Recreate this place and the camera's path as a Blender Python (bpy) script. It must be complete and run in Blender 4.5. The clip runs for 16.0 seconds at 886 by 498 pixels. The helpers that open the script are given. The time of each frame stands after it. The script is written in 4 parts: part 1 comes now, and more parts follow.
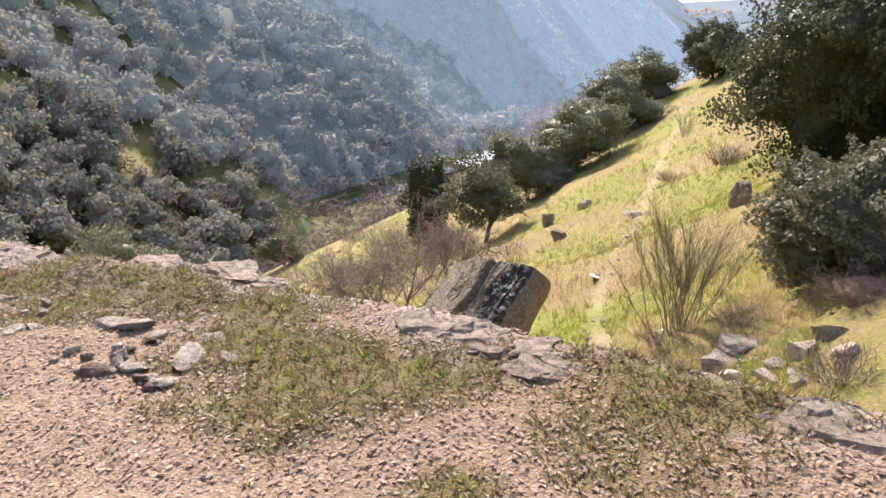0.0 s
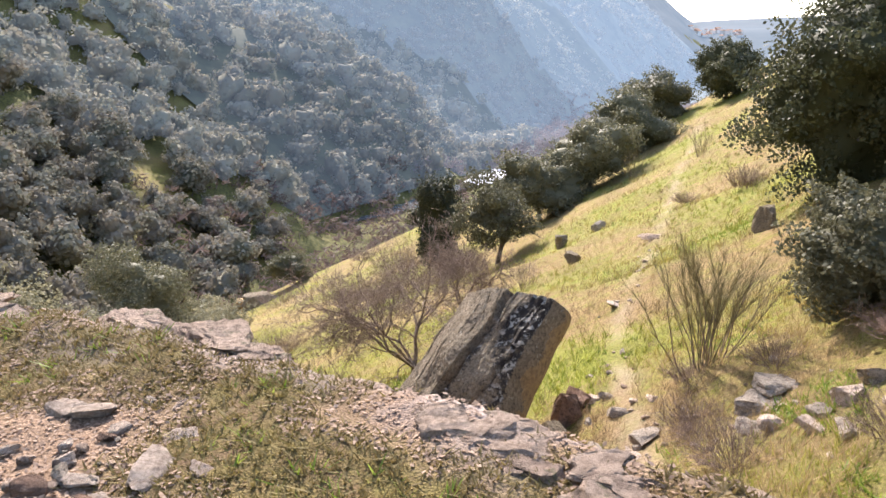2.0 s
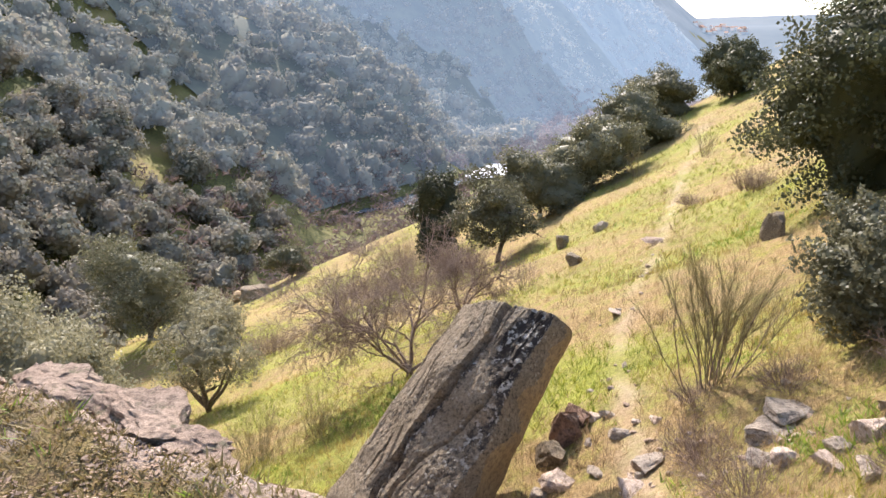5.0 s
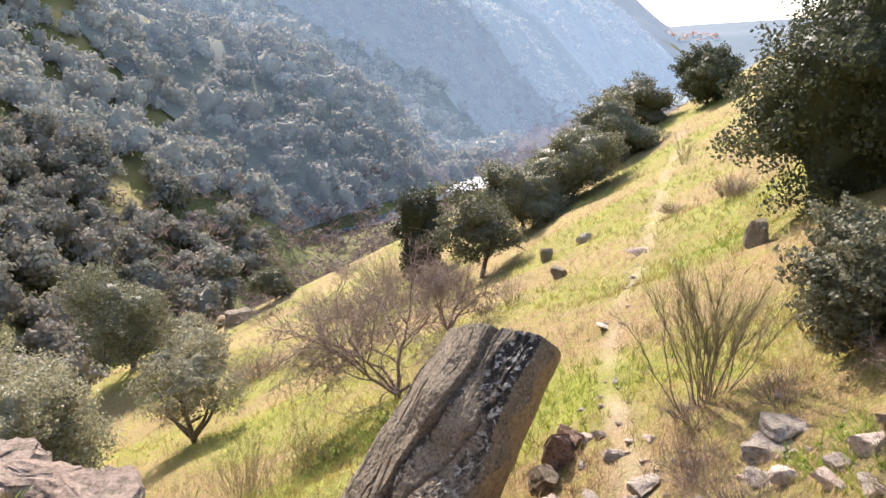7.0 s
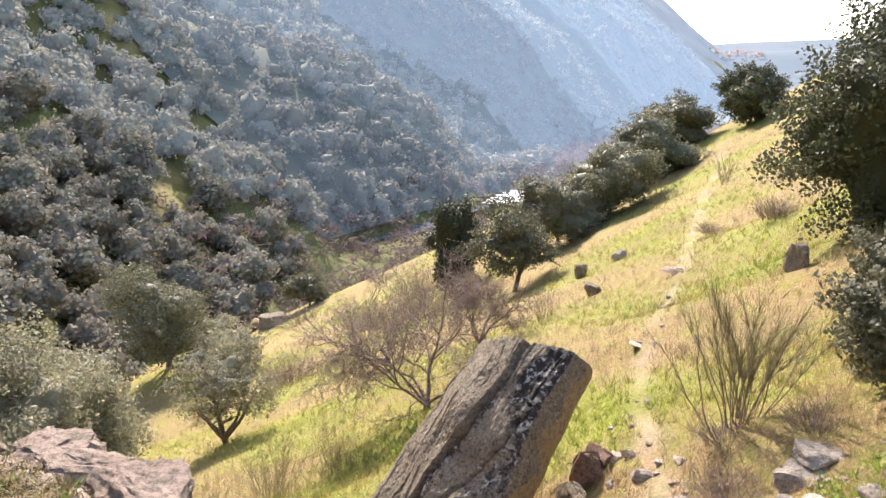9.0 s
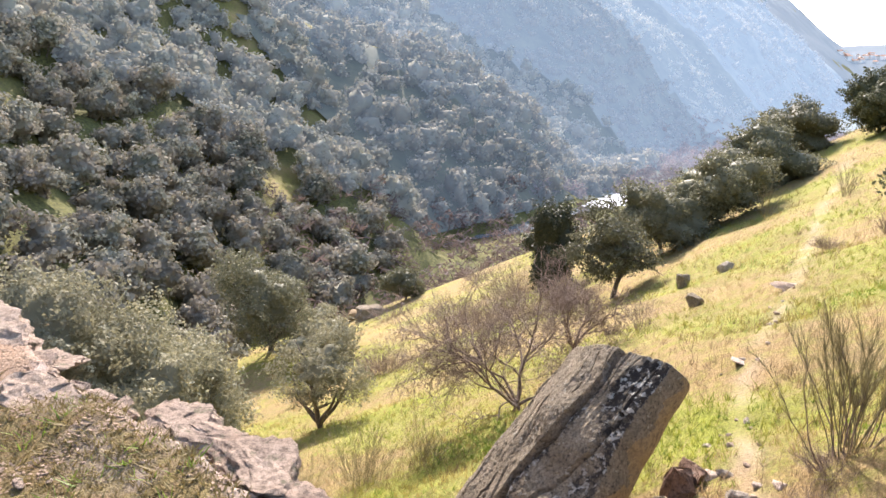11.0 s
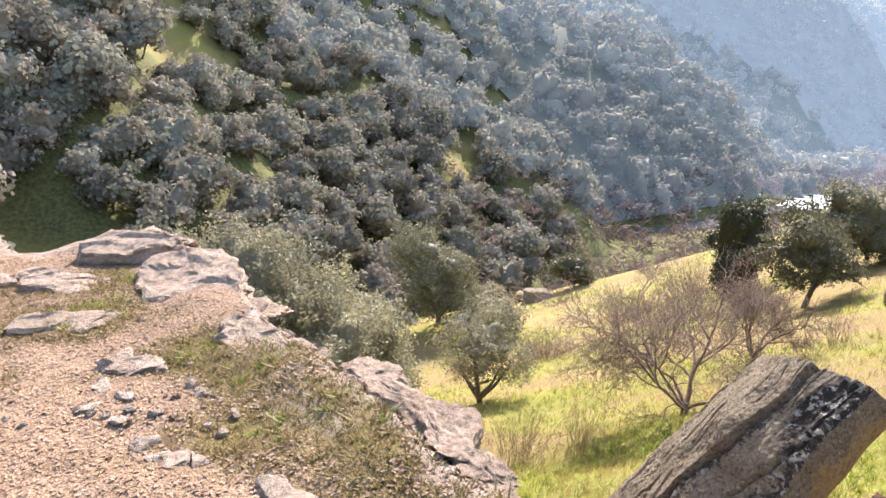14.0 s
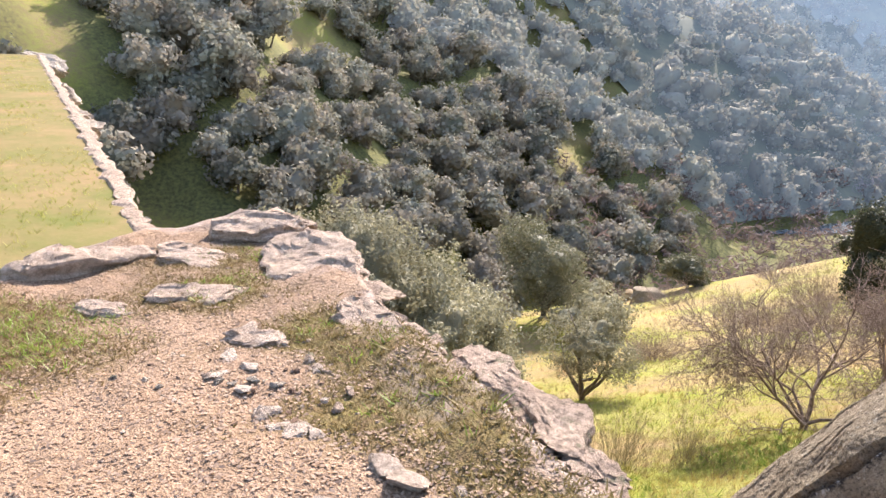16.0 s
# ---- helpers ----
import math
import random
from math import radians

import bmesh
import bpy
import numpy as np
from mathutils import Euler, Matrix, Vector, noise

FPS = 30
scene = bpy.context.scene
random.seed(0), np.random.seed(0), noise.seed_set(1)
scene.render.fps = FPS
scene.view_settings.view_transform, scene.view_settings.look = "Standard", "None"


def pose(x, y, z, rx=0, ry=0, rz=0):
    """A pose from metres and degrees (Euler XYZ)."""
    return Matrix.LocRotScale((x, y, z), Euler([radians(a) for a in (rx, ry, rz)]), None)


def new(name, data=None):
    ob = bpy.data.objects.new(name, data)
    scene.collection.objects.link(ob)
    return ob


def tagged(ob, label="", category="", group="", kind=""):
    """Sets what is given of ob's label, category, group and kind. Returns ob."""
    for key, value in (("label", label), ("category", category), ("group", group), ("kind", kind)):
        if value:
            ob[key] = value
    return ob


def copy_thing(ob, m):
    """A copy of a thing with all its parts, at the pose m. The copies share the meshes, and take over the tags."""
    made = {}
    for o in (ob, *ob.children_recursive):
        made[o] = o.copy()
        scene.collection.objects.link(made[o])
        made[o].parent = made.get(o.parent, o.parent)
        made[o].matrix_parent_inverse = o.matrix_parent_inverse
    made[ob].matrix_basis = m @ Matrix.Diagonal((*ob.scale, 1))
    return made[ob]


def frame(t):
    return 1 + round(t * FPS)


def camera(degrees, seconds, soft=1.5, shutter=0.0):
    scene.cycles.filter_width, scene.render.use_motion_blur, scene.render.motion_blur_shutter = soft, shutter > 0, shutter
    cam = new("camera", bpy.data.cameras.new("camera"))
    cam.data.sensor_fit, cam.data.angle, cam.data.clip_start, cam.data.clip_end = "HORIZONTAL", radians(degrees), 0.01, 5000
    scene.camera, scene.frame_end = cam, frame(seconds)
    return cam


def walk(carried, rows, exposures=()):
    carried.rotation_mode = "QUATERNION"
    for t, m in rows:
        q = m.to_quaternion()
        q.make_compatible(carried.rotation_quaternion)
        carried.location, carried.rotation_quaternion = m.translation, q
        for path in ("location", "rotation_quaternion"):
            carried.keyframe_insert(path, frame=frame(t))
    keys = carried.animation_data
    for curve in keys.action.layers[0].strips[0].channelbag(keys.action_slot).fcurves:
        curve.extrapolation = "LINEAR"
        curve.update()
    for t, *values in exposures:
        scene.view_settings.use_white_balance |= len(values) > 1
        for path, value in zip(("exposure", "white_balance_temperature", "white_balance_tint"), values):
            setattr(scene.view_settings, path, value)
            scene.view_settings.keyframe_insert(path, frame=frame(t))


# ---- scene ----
cam = camera(64.3, 16.0)
PATH = [  # seconds, eye, yaw to the left, pitch, roll
    (0.0, 0.000, 0.000, 1.500, -1.47, -16.90, 0.72),
    (0.5, -0.056, 0.152, 1.506, -2.30, -14.76, 0.24),
    (1.0, -0.131, 0.350, 1.502, -2.51, -15.20, -0.75),
    (1.5, -0.146, 0.533, 1.482, -2.27, -15.66, -0.23),
    (2.0, -0.077, 0.780, 1.513, -0.66, -15.50, 0.76),
    (2.5, -0.023, 0.935, 1.543, -0.77, -15.87, 1.38),
    (3.0, -0.049, 1.143, 1.547, -1.57, -16.01, 0.78),
    (3.2, -0.079, 1.235, 1.546, -1.85, -15.67, 0.47),
    (5.3, 0.078, 1.630, 1.648, -0.55, -16.28, 1.69),
    (5.5, 0.113, 1.700, 1.668, -0.52, -16.50, 1.30),
    (6.0, 0.049, 1.768, 1.715, -1.49, -15.91, 0.18),
    (6.5, 0.048, 1.838, 1.705, -1.80, -15.06, -0.25),
    (7.0, 0.064, 1.868, 1.699, -1.93, -14.86, -0.26),
    (7.5, 0.055, 1.852, 1.706, -0.78, -14.52, -0.57),
    (8.0, 0.059, 1.862, 1.694, -0.60, -14.31, 0.02),
    (8.5, 0.062, 1.855, 1.696, 0.60, -14.01, 0.61),
    (8.7, 0.034, 1.810, 1.718, 0.54, -13.97, 0.91),
    (11.0, 0.016, 1.607, 1.819, 9.00, -14.23, 1.90),
    (11.5, -0.014, 1.615, 1.816, 11.05, -14.33, 1.85),
    (12.0, -0.030, 1.615, 1.809, 12.90, -14.49, 2.00),
    (12.5, -0.041, 1.603, 1.810, 15.37, -14.84, 2.22),
    (13.0, -0.055, 1.590, 1.808, 17.47, -15.29, 2.55),
    (13.5, -0.087, 1.580, 1.797, 19.73, -15.73, 3.37),
    (14.0, -0.113, 1.560, 1.801, 23.20, -16.27, 3.21),
    (14.5, -0.135, 1.550, 1.801, 25.94, -16.72, 3.17),
    (15.0, -0.135, 1.550, 1.798, 27.96, -17.00, 3.36),
    (15.5, -0.147, 1.545, 1.797, 30.11, -17.26, 3.43),
    (16.0, -0.162, 1.540, 1.792, 32.24, -17.51, 3.29),
]
walk(cam, [(t, pose(x, y, z, 90 + pitch, 0, yaw) @ pose(0, 0, 0, 0, 0, roll)) for t, x, y, z, yaw, pitch, roll in PATH],
     exposures=((0.0, 1.60, 6500, 16), (8.0, 1.76, 6500, 16), (16.0, 1.95, 6550, 16)))

# ---- sky, sun and exposure ----
SUN_AZ, SUN_EL = -14.0, 35.0  # degrees to the right of the first view, and above the horizon
world = bpy.data.worlds.new("sky")
scene.world = world
world.use_nodes = True
wn = world.node_tree
wn.nodes.clear()
sky = wn.nodes.new("ShaderNodeTexSky")
sky.sky_type = 'NISHITA'
sky.sun_disc = False
sky.sun_elevation = radians(SUN_EL)
sky.sun_rotation = radians(SUN_AZ)
sky.air_density, sky.dust_density, sky.ozone_density = 1.0, 1.5, 1.0
bg = wn.nodes.new("ShaderNodeBackground")
bg.inputs["Strength"].default_value = 0.15
wo = wn.nodes.new("ShaderNodeOutputWorld")
wn.links.new(sky.outputs[0], bg.inputs[0])
wn.links.new(bg.outputs[0], wo.inputs[0])
sun = new("sun", bpy.data.lights.new("sun", 'SUN'))
sun.data.energy, sun.data.angle, sun.data.color = 3.6, radians(0.6), (1.0, 0.94, 0.86)
sun_dir = Vector((math.sin(radians(SUN_AZ)) * math.cos(radians(SUN_EL)), math.cos(radians(SUN_AZ)) * math.cos(radians(SUN_EL)), math.sin(radians(SUN_EL))))
sun.matrix_world = Matrix.Translation((0, 40, 60)) @ sun_dir.to_track_quat("Z", "Y").to_matrix().to_4x4()


# ---- materials ----
def mat_base(name):
    m = bpy.data.materials.new(name)
    m.use_nodes = True
    nt = m.node_tree
    return m, nt, nt.nodes["Principled BSDF"]


def nnode(nt, kind, **inputs):
    n = nt.nodes.new(kind)
    for k, v in inputs.items():
        n.inputs[k.replace("_", " ")].default_value = v
    return n


def noise_fac(nt, coord, scale, detail=6.0, rough=0.6, lo=0.35, hi=0.65):
    n = nnode(nt, "ShaderNodeTexNoise", Scale=scale, Detail=detail, Roughness=rough)
    nt.links.new(coord, n.inputs["Vector"])
    r = nt.nodes.new("ShaderNodeMapRange")
    r.inputs["From Min"].default_value, r.inputs["From Max"].default_value = lo, hi
    nt.links.new(n.outputs[0], r.inputs["Value"])
    return r.outputs[0], n.outputs[0]


def mix_col(nt, fac, a, b):
    m = nt.nodes.new("ShaderNodeMix")
    m.data_type = 'RGBA'
    for sock, v in ((m.inputs[0], fac), (m.inputs[6], a), (m.inputs[7], b)):
        if isinstance(v, (int, float)):
            sock.default_value = v
        elif isinstance(v, tuple):
            sock.default_value = (*v, 1)
        else:
            nt.links.new(v, sock)
    return m.outputs[2]


def bump(nt, bsdf, height, strength, dist):
    b = nnode(nt, "ShaderNodeBump", Strength=strength, Distance=dist)
    nt.links.new(height, b.inputs["Height"])
    nt.links.new(b.outputs[0], bsdf.inputs["Normal"])


def coords(nt, world_space=False):
    if world_space:
        return nt.nodes.new("ShaderNodeNewGeometry").outputs["Position"]
    return nt.nodes.new("ShaderNodeTexCoord").outputs["Object"]


def rock_material(name, pale, mid, dark, lichen, scale=1.0, lichen_at=0.6):
    m, nt, b = mat_base(name)
    co = coords(nt, True)
    f1, _ = noise_fac(nt, co, 1.1 * scale, 8, 0.65, 0.35, 0.65)
    f2, h2 = noise_fac(nt, co, 7 * scale, 10, 0.78, 0.36, 0.54)
    f3, _ = noise_fac(nt, co, 3.1 * scale, 8, 0.72, lichen_at, lichen_at + 0.06)
    f4, h4 = noise_fac(nt, co, 26 * scale, 8, 0.85, 0.44, 0.58)
    c = mix_col(nt, f1, mid, pale)
    c = mix_col(nt, f2, dark, c)
    c = mix_col(nt, f3, c, lichen)
    grain = nt.nodes.new("ShaderNodeMath")
    grain.operation = 'MULTIPLY'
    nt.links.new(f4, grain.inputs[0])
    grain.inputs[1].default_value = 0.45
    c = mix_col(nt, grain.outputs[0], c, tuple(0.5 * v for v in mid))
    nt.links.new(c, b.inputs["Base Color"])
    b.inputs["Roughness"].default_value = 0.9
    b.inputs["Specular IOR Level"].default_value = 0.2
    add = nt.nodes.new("ShaderNodeMath")
    nt.links.new(h2, add.inputs[0])
    nt.links.new(h4, add.inputs[1])
    bump(nt, b, add.outputs[0], 0.9, 0.035)
    return m


def leaf_material(name, a, b_, c_, rough=0.42, trans=0.25, spec=0.3):
    m, nt, b = mat_base(name)
    g = nt.nodes.new("ShaderNodeNewGeometry")
    oi = nt.nodes.new("ShaderNodeObjectInfo")
    c = mix_col(nt, g.outputs["Random Per Island"], a, b_)
    f, _ = noise_fac(nt, g.outputs["Position"], 0.16, 3, 0.5, 0.38, 0.62)
    c = mix_col(nt, f, c, c_)
    hs = nt.nodes.new("ShaderNodeHueSaturation")
    mr = nt.nodes.new("ShaderNodeMapRange")
    mr.inputs["To Min"].default_value, mr.inputs["To Max"].default_value = 0.75, 1.25
    nt.links.new(oi.outputs["Random"], mr.inputs["Value"])
    nt.links.new(mr.outputs[0], hs.inputs["Value"])
    nt.links.new(c, hs.inputs["Color"])
    nt.links.new(hs.outputs[0], b.inputs["Base Color"])
    b.inputs["Roughness"].default_value = rough
    b.inputs["Specular IOR Level"].default_value = spec
    tr = nt.nodes.new("ShaderNodeBsdfTranslucent")
    nt.links.new(hs.outputs[0], tr.inputs["Color"])
    mx = nt.nodes.new("ShaderNodeMixShader")
    mx.inputs[0].default_value = trans
    out = nt.nodes["Material Output"]
    nt.links.new(b.outputs[0], mx.inputs[1])
    nt.links.new(tr.outputs[0], mx.inputs[2])
    nt.links.new(mx.outputs[0], out.inputs[0])
    return m


def bark_material(name, a, b_):
    m, nt, b = mat_base(name)
    f, h = noise_fac(nt, coords(nt), 9, 6, 0.7)
    nt.links.new(mix_col(nt, f, a, b_), b.inputs["Base Color"])
    b.inputs["Roughness"].default_value = 0.9
    bump(nt, b, h, 0.7, 0.03)
    return m


def ground_material():
    """Hillside: straw, green grass and bare soil, mixed by the masks of path, lushness and woodland floor."""
    m, nt, b = mat_base("hillside_grass_and_soil")
    co = coords(nt, True)
    at = nt.nodes.new("ShaderNodeAttribute")
    at.attribute_name = "masks"
    sep = nt.nodes.new("ShaderNodeSeparateColor")
    nt.links.new(at.outputs["Color"], sep.inputs[0])
    f_big, _ = noise_fac(nt, co, 0.28, 6, 0.65, 0.38, 0.62)
    f_mid, _ = noise_fac(nt, co, 1.7, 7, 0.7, 0.36, 0.64)
    f_fine, h = noise_fac(nt, co, 14, 8, 0.75, 0.3, 0.7)
    straw = mix_col(nt, f_fine, (0.15, 0.098, 0.046), (0.50, 0.35, 0.16))
    green = mix_col(nt, f_fine, (0.085, 0.108, 0.015), (0.38, 0.385, 0.058))
    add = nt.nodes.new("ShaderNodeMath")
    nt.links.new(f_mid, add.inputs[0])
    nt.links.new(sep.outputs[1], add.inputs[1])
    sub = nt.nodes.new("ShaderNodeMath")
    sub.operation = 'SUBTRACT'
    sub.use_clamp = True
    nt.links.new(add.outputs[0], sub.inputs[0])
    sub.inputs[1].default_value = 0.32
    grass = mix_col(nt, sub.outputs[0], straw, green)
    f_tuft, _ = noise_fac(nt, co, 4.6, 8, 0.8, 0.5, 0.62)
    grass = mix_col(nt, mul(nt, f_tuft, 0.34), grass, (0.115, 0.092, 0.034))
    grass = mix_col(nt, mul(nt, f_big, 0.42), grass, (0.23, 0.165, 0.085))
    soil = mix_col(nt, f_fine, (0.30, 0.21, 0.14), (0.55, 0.44, 0.33))
    c = mix_col(nt, sep.outputs[0], grass, soil)
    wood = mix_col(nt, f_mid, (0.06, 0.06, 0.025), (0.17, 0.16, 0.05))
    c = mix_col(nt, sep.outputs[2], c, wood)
    nt.links.new(c, b.inputs["Base Color"])
    b.inputs["Roughness"].default_value = 0.95
    b.inputs["Specular IOR Level"].default_value = 0.15
    bump(nt, b, h, 0.8, 0.12)
    return m


def mul(nt, sock, k):
    n = nt.nodes.new("ShaderNodeMath")
    n.operation = 'MULTIPLY'
    nt.links.new(sock, n.inputs[0])
    n.inputs[1].default_value = k
    return n.outputs[0]


def ledge_material():
    """Trodden pinkish gravel with moss and dry-grass patches, and bare rock on the steep face."""
    m, nt, b = mat_base("gravelly_soil_with_moss")
    co = coords(nt, True)
    at = nt.nodes.new("ShaderNodeAttribute")
    at.attribute_name = "masks"
    sep = nt.nodes.new("ShaderNodeSeparateColor")
    nt.links.new(at.outputs["Color"], sep.inputs[0])
    vor = nnode(nt, "ShaderNodeTexVoronoi", Scale=85.0)
    nt.links.new(co, vor.inputs["Vector"])
    f_fine, h = noise_fac(nt, co, 60, 6, 0.7, 0.3, 0.7)
    f_mid, _ = noise_fac(nt, co, 5, 8, 0.7, 0.38, 0.62)
    f_big, _ = noise_fac(nt, co, 1.2, 6, 0.6, 0.36, 0.64)
    sc = nt.nodes.new("ShaderNodeSeparateColor")
    nt.links.new(vor.outputs["Color"], sc.inputs[0])
    grav = mix_col(nt, sc.outputs[0], (0.125, 0.073, 0.043), (0.42, 0.28, 0.18))
    grav = mix_col(nt, mul(nt, f_mid, 0.6), grav, (0.17, 0.108, 0.065))
    grav = mix_col(nt, mul(nt, f_big, 0.4), grav, (0.31, 0.215, 0.145))
    moss = mix_col(nt, f_fine, (0.085, 0.065, 0.02), (0.22, 0.175, 0.055))
    moss = mix_col(nt, f_mid, moss, (0.15, 0.095, 0.05))
    mm = nt.nodes.new("ShaderNodeMath")
    mm.operation = 'MULTIPLY_ADD'
    mm.use_clamp = True
    nt.links.new(sep.outputs[1], mm.inputs[0])
    mm.inputs[1].default_value = 2.0
    off = nt.nodes.new("ShaderNodeMath")
    off.operation = 'MULTIPLY_ADD'
    nt.links.new(f_mid, off.inputs[0])
    off.inputs[1].default_value = 0.7
    off.inputs[2].default_value = -0.75
    nt.links.new(off.outputs[0], mm.inputs[2])
    c = mix_col(nt, mm.outputs[0], grav, moss)
    rock = mix_col(nt, f_mid, (0.17, 0.13, 0.11), (0.40, 0.32, 0.27))
    c = mix_col(nt, sep.outputs[0], c, rock)
    nt.links.new(c, b.inputs["Base Color"])
    b.inputs["Roughness"].default_value = 0.95
    b.inputs["Specular IOR Level"].default_value = 0.2
    s = nt.nodes.new("ShaderNodeMath")
    nt.links.new(vor.outputs["Distance"], s.inputs[0])
    nt.links.new(h, s.inputs[1])
    bump(nt, b, s.outputs[0], 0.7, 0.010)
    return m


def plain_noise_material(name, a, b_, scale=3.0, rough=0.9, bump_d=0.01):
    m, nt, b = mat_base(name)
    f, h = noise_fac(nt, coords(nt, True), scale, 8, 0.7)
    nt.links.new(mix_col(nt, f, a, b_), b.inputs["Base Color"])
    b.inputs["Roughness"].default_value = rough
    b.inputs["Specular IOR Level"].default_value = 0.12 if rough > 0.8 else 0.5
    bump(nt, b, h, 0.6, bump_d)
    return m


M_GROUND = ground_material()
M_LEDGE = ledge_material()
M_PALE = rock_material("pale_pinkish_rock", (0.62, 0.465, 0.35), (0.45, 0.32, 0.235), (0.09, 0.064, 0.046), (0.20, 0.18, 0.11), 2.8, 0.555)
M_BOULDER = rock_material("dark_lichened_granite", (0.37, 0.295, 0.20), (0.23, 0.18, 0.118), (0.04, 0.031, 0.022), (0.46, 0.42, 0.33), 2.6, 0.60)
M_RUST = rock_material("reddish_broken_granite", (0.34, 0.21, 0.14), (0.24, 0.145, 0.10), (0.06, 0.04, 0.03), (0.36, 0.31, 0.25), 2.2, 0.62)
M_TAN = rock_material("ochre_granite", (0.46, 0.32, 0.16), (0.34, 0.24, 0.13), (0.17, 0.12, 0.07), (0.28, 0.26, 0.2), 1.2, 0.62)
M_STONE = rock_material("grey_fieldstone", (0.52, 0.44, 0.35), (0.37, 0.30, 0.23), (0.12, 0.092, 0.07), (0.24, 0.23, 0.15), 2.2, 0.6)
M_OAK = leaf_material("holm_oak_leaves", (0.09, 0.09, 0.05), (0.24, 0.225, 0.14), (0.14, 0.135, 0.08), 0.55, 0.3, 0.15)
# Pale tone imitates the sun's sheen on the leaves, beside their own grey.
M_OAK_PALE = leaf_material("sheen_pale_oak_leaves", (0.19, 0.18, 0.105), (0.42, 0.385, 0.25), (0.27, 0.25, 0.155), 0.6, 0.35, 0.12)
M_OAK_DARK = leaf_material("dark_oak_leaves", (0.045, 0.05, 0.025), (0.125, 0.125, 0.07), (0.075, 0.08, 0.042), 0.55, 0.25, 0.15)
M_WOODS = leaf_material("oak_leaves_across_the_valley", (0.14, 0.14, 0.10), (0.30, 0.285, 0.22), (0.25, 0.215, 0.165), 0.9, 0.25, 0.05)


def haze_emission(m, strength):
    """Puts the haze of distance into a material as an even blue emission."""
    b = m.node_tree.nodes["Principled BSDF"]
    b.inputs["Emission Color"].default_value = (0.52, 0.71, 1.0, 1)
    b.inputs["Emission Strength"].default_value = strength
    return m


def hazed_leaves(name, strength):
    return haze_emission(leaf_material(name, (0.13, 0.13, 0.095), (0.29, 0.275, 0.21), (0.24, 0.21, 0.155), 0.9, 0.25, 0.05), strength)


# Woodland floor with the blue haze painted in as emission.
def hazed_soil(name, strength):
    return haze_emission(plain_noise_material(name, (0.04, 0.045, 0.022), (0.10, 0.095, 0.045), 0.05, 0.95, 0.3), strength)


# Nearer hill's leaves with a faint blue haze put into their emission.
M_WOODS_HAZE = hazed_leaves("hazed_oak_leaves_first", 0.024)
# Haze painted as emission, stronger in each farther tier; the leaves give no light.
FAR_TIERS = [(0, 300, 0.042), (300, 380, 0.065), (380, 480, 0.11), (480, 620, 0.17), (620, 800, 0.21), (800, 1e9, 0.25)]  # from, to, haze glow
FAR_LEAVES = [hazed_leaves("hazed_oak_leaves", g) for _, _, g in FAR_TIERS]
FAR_SOIL = [hazed_soil("hazed_woodland_floor", 0.85 * g) for _, _, g in FAR_TIERS]
M_THICKET = leaf_material("bare_brown_twigs", (0.15, 0.105, 0.09), (0.28, 0.20, 0.17), (0.19, 0.14, 0.12), 0.8, 0.3)
# The same twigs with two strengths of blue haze put in as emission.
THICKET_FAR = [haze_emission(leaf_material("hazed_bare_twigs", (0.15, 0.105, 0.09), (0.28, 0.20, 0.17), (0.19, 0.14, 0.12), 0.8, 0.3), g) for g in (0.07, 0.115)]
M_BARK = bark_material("dark_bark", (0.05, 0.04, 0.03), (0.15, 0.12, 0.09))
M_TWIG = bark_material("reddish_bare_twigs", (0.11, 0.072, 0.052), (0.28, 0.20, 0.155))
M_BROOM = bark_material("broom_stems", (0.14, 0.12, 0.05), (0.30, 0.25, 0.12))
M_GRASS = leaf_material("grass_blades", (0.15, 0.19, 0.025), (0.39, 0.385, 0.065), (0.40, 0.31, 0.10), 0.6, 0.4)
M_STRAW = leaf_material("dry_grass_blades", (0.32, 0.215, 0.11), (0.54, 0.40, 0.22), (0.40, 0.29, 0.14), 0.7, 0.35)
M_LUSH = leaf_material("lush_green_weeds", (0.10, 0.165, 0.02), (0.30, 0.37, 0.06), (0.20, 0.27, 0.04), 0.5, 0.4)
M_WEED = leaf_material("dry_brown_weeds", (0.13, 0.085, 0.045), (0.30, 0.21, 0.115), (0.20, 0.14, 0.07), 0.8, 0.3)
M_MOSS = leaf_material("short_moss_and_grass", (0.17, 0.13, 0.045), (0.37, 0.29, 0.10), (0.28, 0.18, 0.085), 0.7, 0.3)
M_DEAD = leaf_material("dead_leaf_litter", (0.22, 0.14, 0.09), (0.50, 0.36, 0.26), (0.34, 0.23, 0.15), 0.8, 0.25)
M_FOAM = plain_noise_material("white_water", (0.55, 0.58, 0.60), (0.85, 0.86, 0.87), 0.6, 0.3, 0.1)
M_TERRACE = plain_noise_material("thin_grass_on_the_wall", (0.23, 0.155, 0.075), (0.115, 0.12, 0.03), 0.6, 0.95, 0.05)
# Far land whose pale blue haze is painted as emission.
M_HORIZON = plain_noise_material("hazed_plateau_land", (0.05, 0.06, 0.06), (0.075, 0.08, 0.075), 0.004, 0.95, 0.3)
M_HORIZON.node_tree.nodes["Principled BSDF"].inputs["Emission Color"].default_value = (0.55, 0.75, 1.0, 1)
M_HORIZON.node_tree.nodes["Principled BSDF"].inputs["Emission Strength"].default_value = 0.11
M_CHIP = rock_material("pale_cream_stone", (0.72, 0.58, 0.46), (0.56, 0.43, 0.33), (0.24, 0.17, 0.125), (0.34, 0.31, 0.21), 2.4, 0.62)

